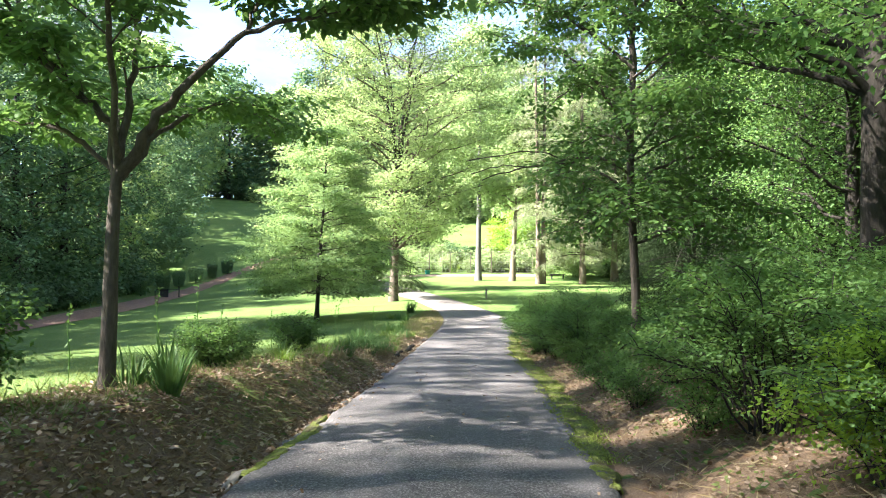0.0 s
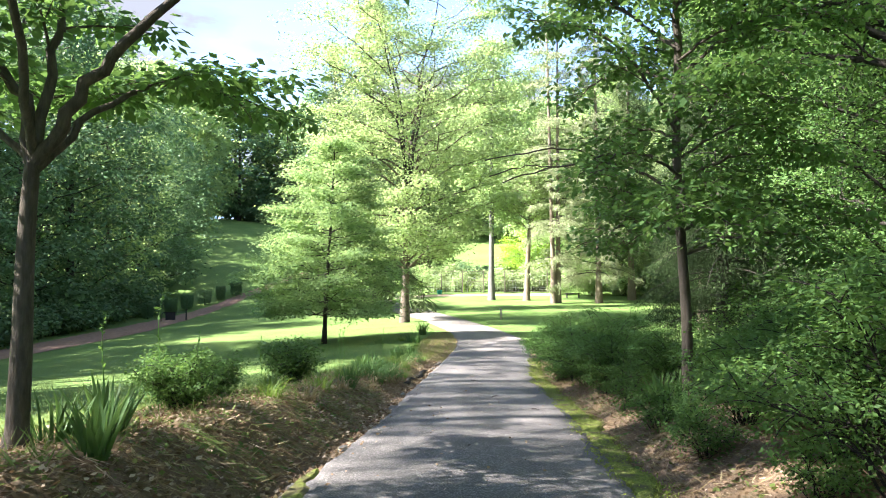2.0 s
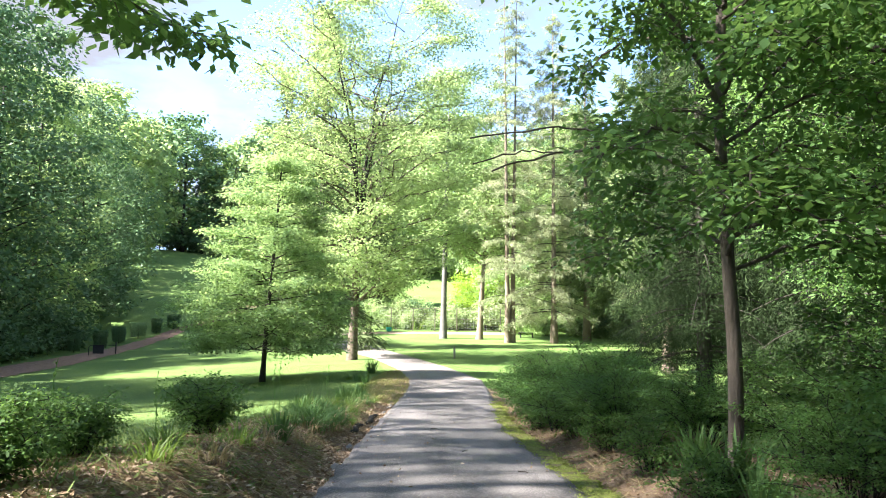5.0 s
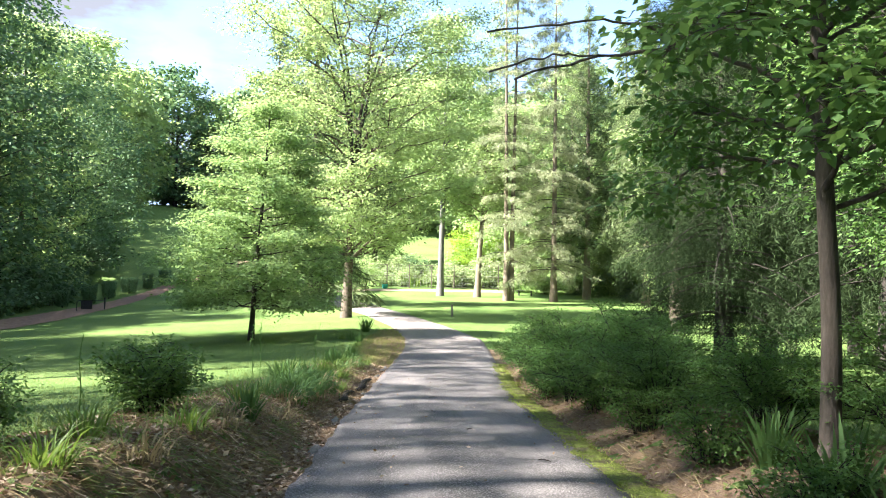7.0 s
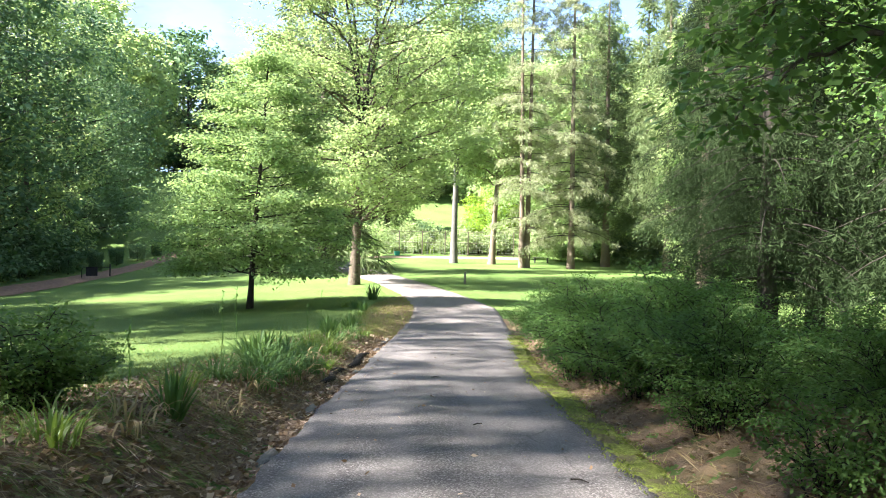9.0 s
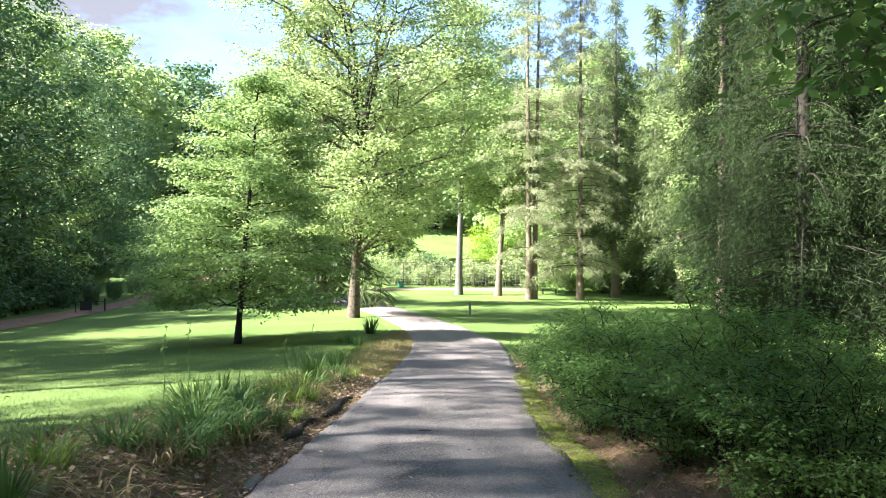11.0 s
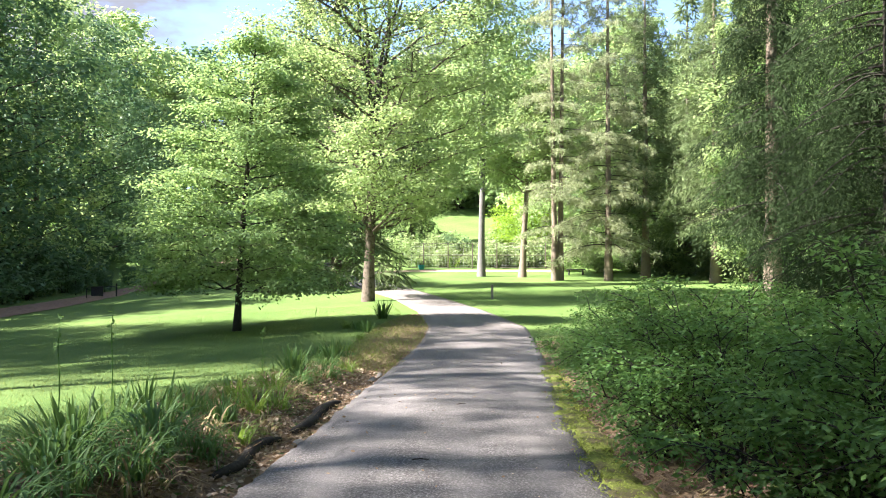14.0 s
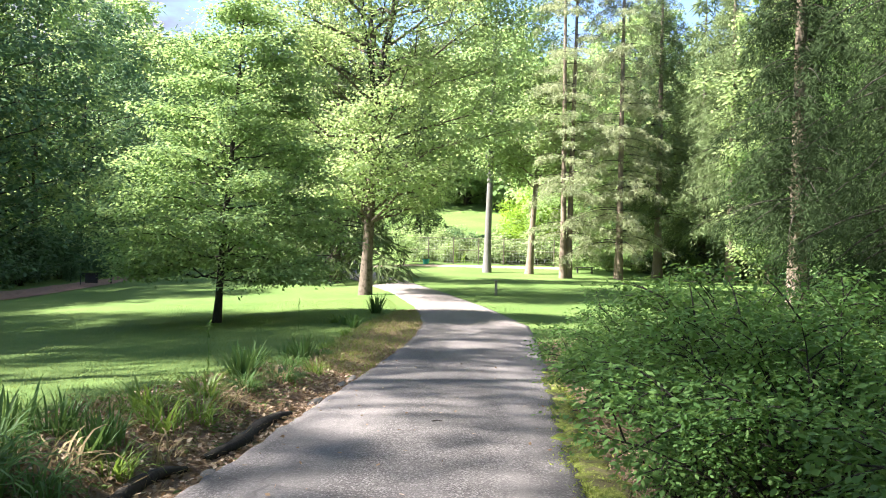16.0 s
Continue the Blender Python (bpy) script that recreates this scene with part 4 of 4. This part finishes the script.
for x, y, r, s in ((-3.75, 11.8, 2.0, 0.74), (-3.6, 12.8, 3.0, 0.7), (-4.0, 5.6, 4.0, 1.15), (-3.7, 18.0, 1.0, 0.6), (-3.2, 10.3, 5.2, 0.7)):
    again(bank_shrub, x, y, r, s)


def blade_mesh(name, length, width, arch, k=6):
    """One strap leaf, channelled and arching."""
    u = np.linspace(0, 1, k)
    ang = radians(78) - arch * u ** 1.5
    step = length / (k - 1)
    x = np.concatenate([[0], np.cumsum(np.cos(ang[:-1]) * step)])
    z = np.concatenate([[0], np.cumsum(np.sin(ang[:-1]) * step)])
    w = width * np.clip(1.15 - 0.35 * u, 0, 1) * (1 - u ** 4) * 0.5 + 0.0008
    V = []
    for i in range(k):
        V += [(x[i], -w[i], z[i] + w[i] * 0.5), (x[i], 0, z[i]), (x[i], w[i], z[i] + w[i] * 0.5)]
    F = []
    for i in range(k - 1):
        a = i * 3
        F += [(a, a + 1, a + 4, a + 3), (a + 1, a + 2, a + 5, a + 4)]
    return fast_mesh(name, V, F, True)


def strap_plant(name, label, seed, count, length, width, arch, rad, mat, group):
    rng = np.random.default_rng(seed)
    root = tagged(new(name), label, "plant", group)
    shapes = [blade_mesh("blade", length * a, width, arch * b) for a, b in ((1.0, 1.0), (0.8, 0.6), (0.9, 1.5), (0.65, 1.0))]
    for i in range(count):
        r = rad * math.sqrt(rng.uniform())
        az = rng.uniform(0, 2 * np.pi)
        ob = part("blade", shapes[i % 4], mat, root)
        ob.matrix_local = Matrix.LocRotScale((r * math.cos(az), r * math.sin(az), -0.03), Euler((rng.normal(0, 0.1), rng.normal(0.1, 0.22) - 0.0, az + rng.normal(0, 0.5))), (rng.uniform(0.75, 1.15),) * 3)
    return root


iris = put(strap_plant("iris_clump", "clump of upright green strap leaves", 61, 56, 0.54, 0.032, 0.55, 0.26, BLADE, "strap-leaved clumps on the bank"), -2.5, 22.6)
yucca = put(strap_plant("yucca_plant", "spiky blue-green rosette of stiff narrow leaves", 62, 60, 0.62, 0.040, 0.3, 0.12, BLADE, "yuccas on the bank"), -1.93, 27.3)
daylily = put(strap_plant("daylily_clump", "arching grey-green clump of long narrow leaves", 63, 100, 0.70, 0.022, 2.9, 0.24, BLADE, "daylilies on the bank"), -1.9, 21.2)
fresh = put(strap_plant("grass_clump", "low fresh green clump of narrow arching leaves", 65, 70, 0.55, 0.020, 1.7, 0.20, BLADE_FRESH, "fresh clumps on the bank"), -1.72, 23.9)
for x, y, r, s in ((-2.2, 22.9, 1.0, 0.8), (-2.65, 21.9, 2.0, 0.85), (-1.85, 23.0, 3.0, 0.62), (-2.42, 41.1, 4.0, 0.9), (-3.3, 7.9, 1.0, 0.9), (-2.45, 32.6, 0.4, 0.7)):
    again(iris, x, y, r, s)
for x, y, r, s in ((-1.83, 31.0, 1.0, 0.95), (-1.98, 45.8, 2.0, 1.45), (-2.08, 16.0, 3.0, 0.8), (-2.3, 29.2, 3.5, 0.8), (-2.35, 20.6, 0.7, 0.85), (-2.71, 7.35, 2.2, 0.85), (-3.0, 8.2, 4.4, 0.9), (-1.78, 22.6, 5.1, 0.6), (-2.0, 39.6, 0.9, 0.8)):
    again(yucca, x, y, r, s)
for x, y, r, s in ((-2.25, 20.2, 1.0, 1.0), (-1.95, 18.9, 2.0, 1.0), (-1.66, 21.6, 2.8, 0.7), (-2.3, 18.3, 4.0, 0.8), (-1.48, 28.0, 5.0, 0.75), (-1.75, 29.8, 0.6, 0.7), (-2.15, 21.8, 3.1, 0.85), (-1.7, 26.6, 5.1, 0.65), (-2.0, 19.7, 0.2, 0.95), (-1.85, 20.5, 2.4, 0.9), (-1.65, 32.2, 1.2, 0.6)):
    again(daylily, x, y, r, s)
for x, y, r, s in ((-1.6, 24.6, 1.0, 0.8), (-2.1, 24.3, 2.0, 1.0), (-1.55, 22.5, 3.2, 0.7), (-1.9, 25.6, 0.5, 0.9), (-2.4, 17.2, 4.0, 0.8), (-2.3, 14.3, 5.0, 0.8), (-1.3, 29.4, 2.2, 0.7), (-2.9, 13.4, 1.3, 0.9), (-1.95, 34.0, 3.3, 0.8), (-2.9, 41.6, 0.1, 0.9), (-1.9, 37.4, 5.6, 0.7), (-2.6, 12.0, 2.9, 0.8)):
    again(fresh, x, y, r, s)


dead = put(strap_plant("withered_clump", "collapsed clump of dry straw-coloured leaves", 64, 42, 0.48, 0.02, 2.8, 0.28, STRAW, "withered clumps on the bank"), -1.85, 22.0)
for x, y, r, s in ((-1.75, 20.3, 1.0, 1.0), (-2.0, 18.4, 2.0, 0.9), (-1.7, 25.4, 3.0, 0.9), (-1.6, 27.8, 4.0, 0.8), (-2.2, 15.2, 5.0, 0.9), (-1.9, 16.9, 0.5, 0.8), (-2.3, 13.0, 1.5, 0.8), (-1.45, 30.3, 2.5, 0.7), (-2.5, 24.2, 3.5, 0.8), (-1.5, 23.2, 1.2, 0.7)):
    again(dead, x, y, r, s)


def weed_stalk(x, y, h, seed):
    rng = np.random.default_rng(seed)
    root = tagged(new("weed_stalk"), "tall thin weed stalk with a few small leaves", "plant", "weed stalks on the bank")
    path = smooth_path([(0, 0, -0.05), (0.02, 0, h * 0.4), (-0.01, 0.02, h * 0.75), (0.03, 0, h)], 4)
    part("stem", tubes("stem", [(path, np.linspace(0.008, 0.003, len(path)))], 5), LEAF_BUSH, root)
    n = 26
    P = path[rng.integers(3, len(path), n)] + rng.normal(0, 0.006, (n, 3))
    V, F = leaf_arrays(P, rng.normal(0, 1, (n, 3)) + [0, 0, 0.4], rng.normal(0, 0.5, (n, 3)) + [0, 0, 1], 0.075 * rng.uniform(0.5, 1.2, n), 0.03 * rng.uniform(0.6, 1.2, n))
    part("leaves", fast_mesh("leaves", V, F), LEAF_BUSH, root)
    return put(root, x, y)


for k, (x, y, h) in enumerate(((-3.3, 23.4, 1.25), (-3.2, 22.0, 1.1), (-3.35, 10.1, 1.25), (-3.55, 9.2, 1.1), (-3.7, 12.4, 1.0), (-3.3, 14.2, 0.9), (-4.2, 8.3, 0.9), (-3.0, 17.4, 0.7), (-2.6, 27.8, 0.8), (-3.7, 39.5, 0.9))):
    weed_stalk(x, y, h, 200 + k)


for x, y, r, s in ((2.95, 12.3, 0.3, 1.1), (3.15, 13.7, 1.9, 1.0), (2.85, 11.4, 3.1, 0.8)):
    again(yucca, x, y, r, s)


# ---- litter, straw and grass ----
def scatter(name, label, category, seed, count, where, size, width, mat, stand, tilt, lift=0.02):
    """Loose small leaves or blades over the ground: one object of stuff."""
    rng = np.random.default_rng(seed)
    P = where(rng, count)
    n = len(P)
    P = np.column_stack([P, ground_z(P[:, 0], P[:, 1]) + lift])
    az = rng.uniform(0, 2 * np.pi, n)
    T = np.stack([np.cos(az), np.sin(az), np.abs(rng.normal(stand, 0.3, n))], 1)
    N = rng.normal(0, tilt, (n, 3)) + np.array([0, 0, 1.0])
    L = size * rng.uniform(0.5, 1.4, n)
    V, F = leaf_arrays(P, T, N, L, L * width, 0.14)
    ob = tagged(new(name, fast_mesh(name, V, F)), label, category, kind="stuff")
    ob.data.materials.append(mat)
    return ob


def on_left_bank(lo, hi, y0, y1):
    def where(rng, n):
        y = y0 + (y1 - y0) * rng.uniform(0, 1, n) ** 1.4
        return np.column_stack([left_edge(y) - rng.uniform(lo, hi, n) * np.interp(y, [0, 14, 36], [1.25, 1.0, 0.7]), y])
    return where


def on_right_bank(lo, hi, y0, y1):
    def where(rng, n):
        y = y0 + (y1 - y0) * rng.uniform(0, 1, n) ** 1.4
        return np.column_stack([right_edge(y) + rng.uniform(lo, hi, n), y])
    return where


def on_lawn(rng, n):
    y = 4 + 50 * rng.uniform(0, 1, n) ** 1.3
    x = left_edge(y) - np.interp(y, [0, 10, 17, 21, 30, 36], [2.9, 1.9, 1.5, 1.05, 0.95, 0.8]) - 20 * rng.uniform(0, 1, n) ** 1.6
    return np.column_stack([x, y])


def on_right_lawn(rng, n):
    y = 6 + 46 * rng.uniform(0, 1, n)
    return np.column_stack([right_edge(y) + np.interp(y, [0, 30, 37], [3.4, 1.5, 0.3]) + 10 * rng.uniform(0, 1, n) ** 1.5, y])


scatter("leaf_litter", "brown fallen leaves strewn over the bank", "litter", 71, 34000, on_left_bank(0.05, 2.3, 2.5, 34), 0.062, 0.6, DEAD_LEAF, 0.15, 0.7, 0.03)
def on_lane(rng, n):
    y = 2.5 + 32 * rng.uniform(0, 1, n)
    u = rng.beta(0.5, 0.5, n)
    return np.column_stack([left_edge(y) + (right_edge(y) - left_edge(y)) * u, y])


def lane_twig(x, y, ln, turn):
    z = float(np.interp(y, _ty, _tz)) + 0.05
    me = tubes("fallen_twig", [(np.array([(-ln / 2, 0, 0), (0, 0.012, 0.006), (ln / 2, -0.008, 0)]), [0.008, 0.007, 0.004])], 5)
    me.materials.append(BARK_DARK)
    ob = tagged(new("fallen_twig", me), "short dark twig lying on the asphalt", "twig", "twigs on the lane")
    ob.matrix_world = pose(x, y, z, 0, 0, turn)


for x, y, ln, turn in ((0.42, 21.9, 0.16, 4), (0.75, 17.6, 0.12, 40), (1.35, 15.2, 0.15, -30), (0.1, 11.3, 0.1, 75), (0.9, 25.6, 0.14, 15)):
    lane_twig(x, y, ln, turn)
scatter("lane_leaves", "a few dead leaves blown onto the lane", "litter", 80, 420, on_lane, 0.05, 0.55, DEAD_LEAF, 0.1, 0.5, 0.055)
scatter("leaf_litter", "dry leaves and needles on the lane's shoulder", "litter", 72, 10000, on_right_bank(0.3, 2.0, 2.5, 34), 0.05, 0.55, DEAD_LEAF, 0.15, 0.7, 0.03)
scatter("dry_straw", "pale dead grass stalks on the bank", "dry grass", 73, 8000, on_left_bank(0.25, 1.7, 2.5, 36), 0.15, 0.04, STRAW, 0.35, 0.6, 0.03)
scatter("dry_straw", "pale dead grass stalks under the shrubs", "dry grass", 74, 4000, on_right_bank(0.3, 1.3, 2.5, 38), 0.18, 0.05, STRAW, 0.35, 0.6, 0.03)
def on_moss(rng, n):
    y = 7 + 24 * rng.uniform(0, 1, n)
    patch = np.sin(y * 2.3) * 0.05 + np.sin(y * 7.9) * 0.04
    return np.column_stack([right_edge(y) + patch + rng.normal(0.12, 0.11, n), y])


def at_bend(rng, n):
    y = 30 + 17 * rng.uniform(0, 1, n)
    return np.column_stack([left_edge(y) - np.interp(y, [30, 36, 42, 47], [0.9, 1.7, 1.7, 0.6]) * rng.uniform(0.02, 1.1, n), y])


scatter("dry_straw", "pale dead grass at the sunny bend", "dry grass", 89, 7000, at_bend, 0.16, 0.06, STRAW, 0.5, 0.6, 0.03)
scatter("bend_grass", "sparse yellowish grass at the sunny bend", "grass", 90, 4500, at_bend, 0.12, 0.08, MOSS_TUFT, 1.2, 0.6, 0.02)
scatter("moss_tufts", "ragged yellow-green tufts of moss along the asphalt", "moss", 88, 15000, on_moss, 0.038, 0.34, MOSS_TUFT, 0.9, 0.6, 0.062)
scatter("lawn_grass", "short mown grass blades on the lawn", "grass", 75, 95000, on_lawn, 0.06, 0.16, GRASS_BLADE, 1.3, 0.5, 0.0)
scatter("lawn_grass", "short grass blades beyond the shrubs", "grass", 76, 22000, on_right_lawn, 0.06, 0.16, GRASS_BLADE, 1.3, 0.5, 0.0)
scatter("ground_weeds", "small green weeds among the litter", "weeds", 78, 9000, on_left_bank(0.5, 2.6, 2.5, 36), 0.055, 0.7, GRASS_BLADE, 0.4, 0.6, 0.03)
scatter("ground_weeds", "green weeds creeping over the shoulder", "weeds", 79, 4000, on_right_bank(0.6, 3.0, 2.5, 36), 0.055, 0.7, GRASS_BLADE, 0.4, 0.6, 0.03)
scatter("tall_grass", "ragged tufts of green grass on the bank", "grass", 77, 3000, on_left_bank(0.9, 2.6, 2.5, 36), 0.2, 0.05, GRASS_BLADE, 1.6, 0.5, 0.0)


def thatch(label, seed, count, y0, y1, mat):
    """Matted old grass combed down the cut face of the bank."""
    rng = np.random.default_rng(seed)
    y = rng.uniform(y0, y1, count)
    y += 0.25 * np.sin(y * 4.1 + seed)
    x = left_edge(y) - rng.uniform(0.42, 1.15, count)
    P = np.column_stack([x, y, ground_z(x, y) + 0.05])
    T = np.column_stack([np.ones(count), rng.normal(0, 0.35, count), rng.normal(-0.42, 0.22, count)])
    N = rng.normal(0, 0.4, (count, 3)) + np.array([0.4, 0, 1.0])
    L = rng.uniform(0.08, 0.26, count)
    ob = tagged(new("bank_thatch", fast_mesh("bank_thatch", *leaf_arrays(P, T, N, L, L * 0.035, 0.05))), label, "dry grass", kind="stuff")
    ob.data.materials.append(mat)


thatch("matted straw-coloured grass hanging down the bank", 85, 1700, 7.5, 18.0, STRAW)
thatch("olive green grass hanging down the bank", 86, 1800, 8.0, 17.5, GRASS_BLADE)
thatch("brown withered blades hanging down the bank", 87, 1800, 6.0, 24.0, DEAD_LEAF)


# ---- stones, posts, fence and garden things ----
def box(bm, sx, sy, sz, at=(0, 0, 0), bevel=0.0, turn=0.0):
    m = Matrix.Translation(at) @ Matrix.Rotation(turn, 4, "Z") @ Matrix.Diagonal((sx, sy, sz, 1))
    v = bmesh.ops.create_cube(bm, size=1.0, matrix=m)["verts"]
    if bevel:
        e = list({e for w in v for e in w.link_edges})
        bmesh.ops.bevel(bm, geom=e, offset=bevel, segments=1, affect="EDGES")
    return bm


def rod(bm, a, b, r, seg=8):
    a, b = Vector(a), Vector(b)
    q = (b - a).to_track_quat("Z", "Y").to_matrix().to_4x4()
    bmesh.ops.create_cone(bm, cap_ends=True, segments=seg, radius1=r, radius2=r, depth=(b - a).length, matrix=Matrix.Translation((a + b) / 2) @ q)
    return bm


def stake(x, y):
    root = tagged(new("marker_post"), "short weathered wooden post standing in the grass", "post")
    part("post", box(bmesh.new(), 0.15, 0.13, 0.95, (0, 0, 0.30), 0.015), WOOD_GREY, root)
    part("cap", box(bmesh.new(), 0.20, 0.18, 0.09, (0, 0, 0.815), 0.03), WOOD_GREY, root)
    return put(root, x, y)


stake(3.5, 59.8)

srng = random.Random(9)
stone_shapes = []
for s in range(4):
    bm = bmesh.new()
    bmesh.ops.create_icosphere(bm, subdivisions=2, radius=0.5)
    for v in bm.verts:
        v.co = v.co * (1 + 0.35 * noise.noise(v.co * 2.2 + Vector((s * 5, 0, 0))))
        v.co.z = max(-0.3, min(0.28, v.co.z * 0.6))
    me = bpy.data.meshes.new("edging_stone")
    bm.to_mesh(me)
    bm.free()
    me.materials.append(STONE)
    stone_shapes.append(me)
y = 6.0
i = 0
while y < 32:
    ln = srng.uniform(0.25, 0.6)
    if srng.random() < 0.3:
        ob = tagged(new("edging_stone", stone_shapes[i % 4]), "low mossy stone edging the asphalt", "stone", "stones edging the lane")
        x = float(left_edge(y)) - srng.uniform(0.08, 0.16)
        ob.matrix_world = Matrix.LocRotScale((x, y, gz(x, y) + 0.03), Euler((srng.uniform(-0.1, 0.1), srng.uniform(-0.1, 0.1), srng.uniform(-0.15, 0.15) + 1.5)), (ln * 1.3, 0.13, 0.10))
        i += 1
    y += ln + srng.uniform(0.02, 0.3)


def log(x0, y0, x1, y1, r):
    k = 19
    u = np.linspace(0, 1, k)
    X, Y = x0 + (x1 - x0) * u + 0.05 * np.sin(u * 7), y0 + (y1 - y0) * u
    Z = ground_z(X, Y) + r * 0.35 + 0.02 * np.sin(u * 9)
    me = tubes("fallen_log", [(np.column_stack([X, Y, Z]), r * (1 - 0.6 * np.abs(2 * u - 1) ** 2) * (1 + 0.08 * np.sin(u * 23)))], 9)
    ob = tagged(new("fallen_log", me), "dark mossy log lying along the asphalt edge", "log")
    me.materials.append(BARK_DARK)
    return ob


log(-1.22, 23.6, -1.02, 26.2, 0.085)
log(-1.42, 21.2, -1.27, 23.2, 0.07)


def garden_fence(x0, x1, y):
    root = tagged(new("garden_fence"), "tall wooden post and wire fence round a garden", "fence")
    n = int((x1 - x0) / 2.4) + 1
    pz = []
    for k in range(n):
        x = x0 + k * (x1 - x0) / (n - 1)
        z = gz(x, y)
        pz.append((x, z))
        part("post", box(bmesh.new(), 0.11, 0.11, 3.1, (x, y, z + 1.35), 0.01), FENCE_WOOD, root)
    for (xa, za), (xb, zb) in zip(pz, pz[1:]):
        for h in (0.15, 1.5, 2.8):
            part("rail", rod(bmesh.new(), (xa, y, za + h), (xb, y, zb + h), 0.022, 6), FENCE_WOOD, root)
        bm = bmesh.new()
        for h in np.arange(0.4, 2.8, 0.3):
            rod(bm, (xa, y, za + h), (xb, y, zb + h), 0.005, 3)
        for u in np.linspace(0.1, 0.9, 7):
            rod(bm, (xa + (xb - xa) * u, y, za + 0.15), (xa + (xb - xa) * u, y, zb + 2.8), 0.005, 3)
        tagged(part("wire_panel", bm, WIRE, root), kind="stuff")
    return root


garden_fence(-4.5, 14.5, 97.0)
garden_plant = put(shrub("garden_plant", "sunlit pale green garden plant inside the fence", 81, 1.5, 0.8, 9, 3, 560, 0.20, LEAF_GARDEN, "plants in the fenced garden", 0.18), -3.5, 98.6)
for i in range(60):
    again(garden_plant, -4 + 18 * srng.random(), 98.3 + 9 * srng.random(), i * 1.1, srng.uniform(0.8, 2.1))


corn = put(strap_plant("garden_stalks", "tall pale garden stalks behind the fence", 82, 18, 2.3, 0.09, 0.5, 0.7, BLADE_FRESH, "tall stalks in the garden"), 0.0, 99.5)
for k in range(16):
    again(corn, -3.5 + 17 * srng.random(), 98.2 + 5 * srng.random(), k * 1.9, srng.uniform(0.7, 1.1))
put(shrub("garden_shrub", "dark weeping shrub standing in the garden", 83, 3.6, 2.4, 16, 6, 2600, 0.22, LEAF_FOREST, "", 0.25), 1.6, 104.0)
put(shrub("garden_shrub", "bright drooping shrub at the corner of the fence", 84, 4.2, 1.9, 16, 6, 2600, 0.22, LEAF_BRIGHT, "", 0.25), -4.4, 94.9)
for x, y, s in ((-14.5, 111, 1.0), (-17, 109, 0.8), (-11, 113, 0.9)):
    again(edge_shrub, x, y, x, s * 0.8)


def stone_bench(x, y):
    root = tagged(new("picnic_bench"), "low dark bench standing in the shade", "bench")
    part("seat", box(bmesh.new(), 1.9, 0.5, 0.09, (0, 0, 0.55), 0.02), DARK_PAINT, root)
    for s in (-0.7, 0.7):
        part("leg", box(bmesh.new(), 0.12, 0.42, 0.60, (s, 0, 0.22), 0.01), DARK_PAINT, root)
    return put(root, x, y)


stone_bench(13.9, 90.0)


def clipped_bush(x, y, h, w, seed):
    rng = np.random.default_rng(seed)
    root = tagged(new("clipped_bush"), "small clipped columnar evergreen on the lawn", "shrub", "row of clipped bushes")
    part("trunk", tubes("trunk", [(np.array([[0, 0, -0.1], [0, 0, h * 0.5], [0, 0, h * 0.85]]), [0.07, 0.06, 0.03])], 6), BARK_DARK, root)
    n = 2600
    C = np.column_stack([rng.uniform(-1, 1, (n, 2)), rng.uniform(0.12, 1, n) * h])
    rr = np.maximum(np.linalg.norm(C[:, :2], axis=1), 1e-6)
    C[:, :2] *= (np.minimum(rr, 1) ** 0.4 / rr)[:, None] * (w * (0.72 + 0.28 * C[:, 2] / h))[:, None]
    part("foliage", crown_mesh("foliage", rng, C, n * 2, 0.12, 0.05, 1.0), LEAF_FOREST, root)
    return put(root, x, y, rng.uniform(0, 6))


for k, (x, y, h, w) in enumerate(((-35.3, 86.5, 1.8, 0.7), (-33.4, 88.5, 2.1, 0.75), (-34.3, 96.2, 1.9, 0.8), (-33.6, 100.7, 2.0, 1.0), (-32.3, 103.6, 1.9, 0.65), (-30.9, 106.0, 1.9, 0.8))):
    clipped_bush(x, y, h, w, 90 + k)


def hoop_rail(x, y):
    root = tagged(new("path_barrier"), "black tubular barrier with a dark sign panel beside the path", "barrier")
    hoop = [(-1.3, 0, -0.1), (-1.3, 0, 0.75), (-1.15, 0, 0.95), (1.0, 0, 0.95), (1.15, 0, 0.9), (1.15, 0, -0.1)]
    part("hoop", tubes("hoop", [(np.array(hoop), [0.04] * 6)], 8), DARK_PAINT, root)
    part("panel", box(bmesh.new(), 1.0, 0.06, 0.85, (-0.45, 0.08, 0.55), 0.01), DARK_PAINT, root)
    part("post", rod(bmesh.new(), (1.15, 0, -0.2), (1.15, 0, 1.25), 0.07), DARK_PAINT, root)
    return put(root, x, y, 0.25)


hoop_rail(-29.9, 80.5)


def crate(x, y):
    root = tagged(new("water_tub"), "small teal plastic tub at the fence", "tub")
    bm = bmesh.new()
    bmesh.ops.create_cone(bm, cap_ends=True, segments=16, radius1=0.28, radius2=0.36, depth=0.5, matrix=Matrix.Translation((0, 0, 0.25)))
    part("body", bm, TEAL, root)
    part("rim", tubes("rim", [(np.array([(0.36 * math.cos(a), 0.36 * math.sin(a), 0.5) for a in np.linspace(0, 6.283, 17)]), [0.025] * 17)], 6), TEAL, root)
    return put(root, x, y)


crate(-2.0, 96.2)
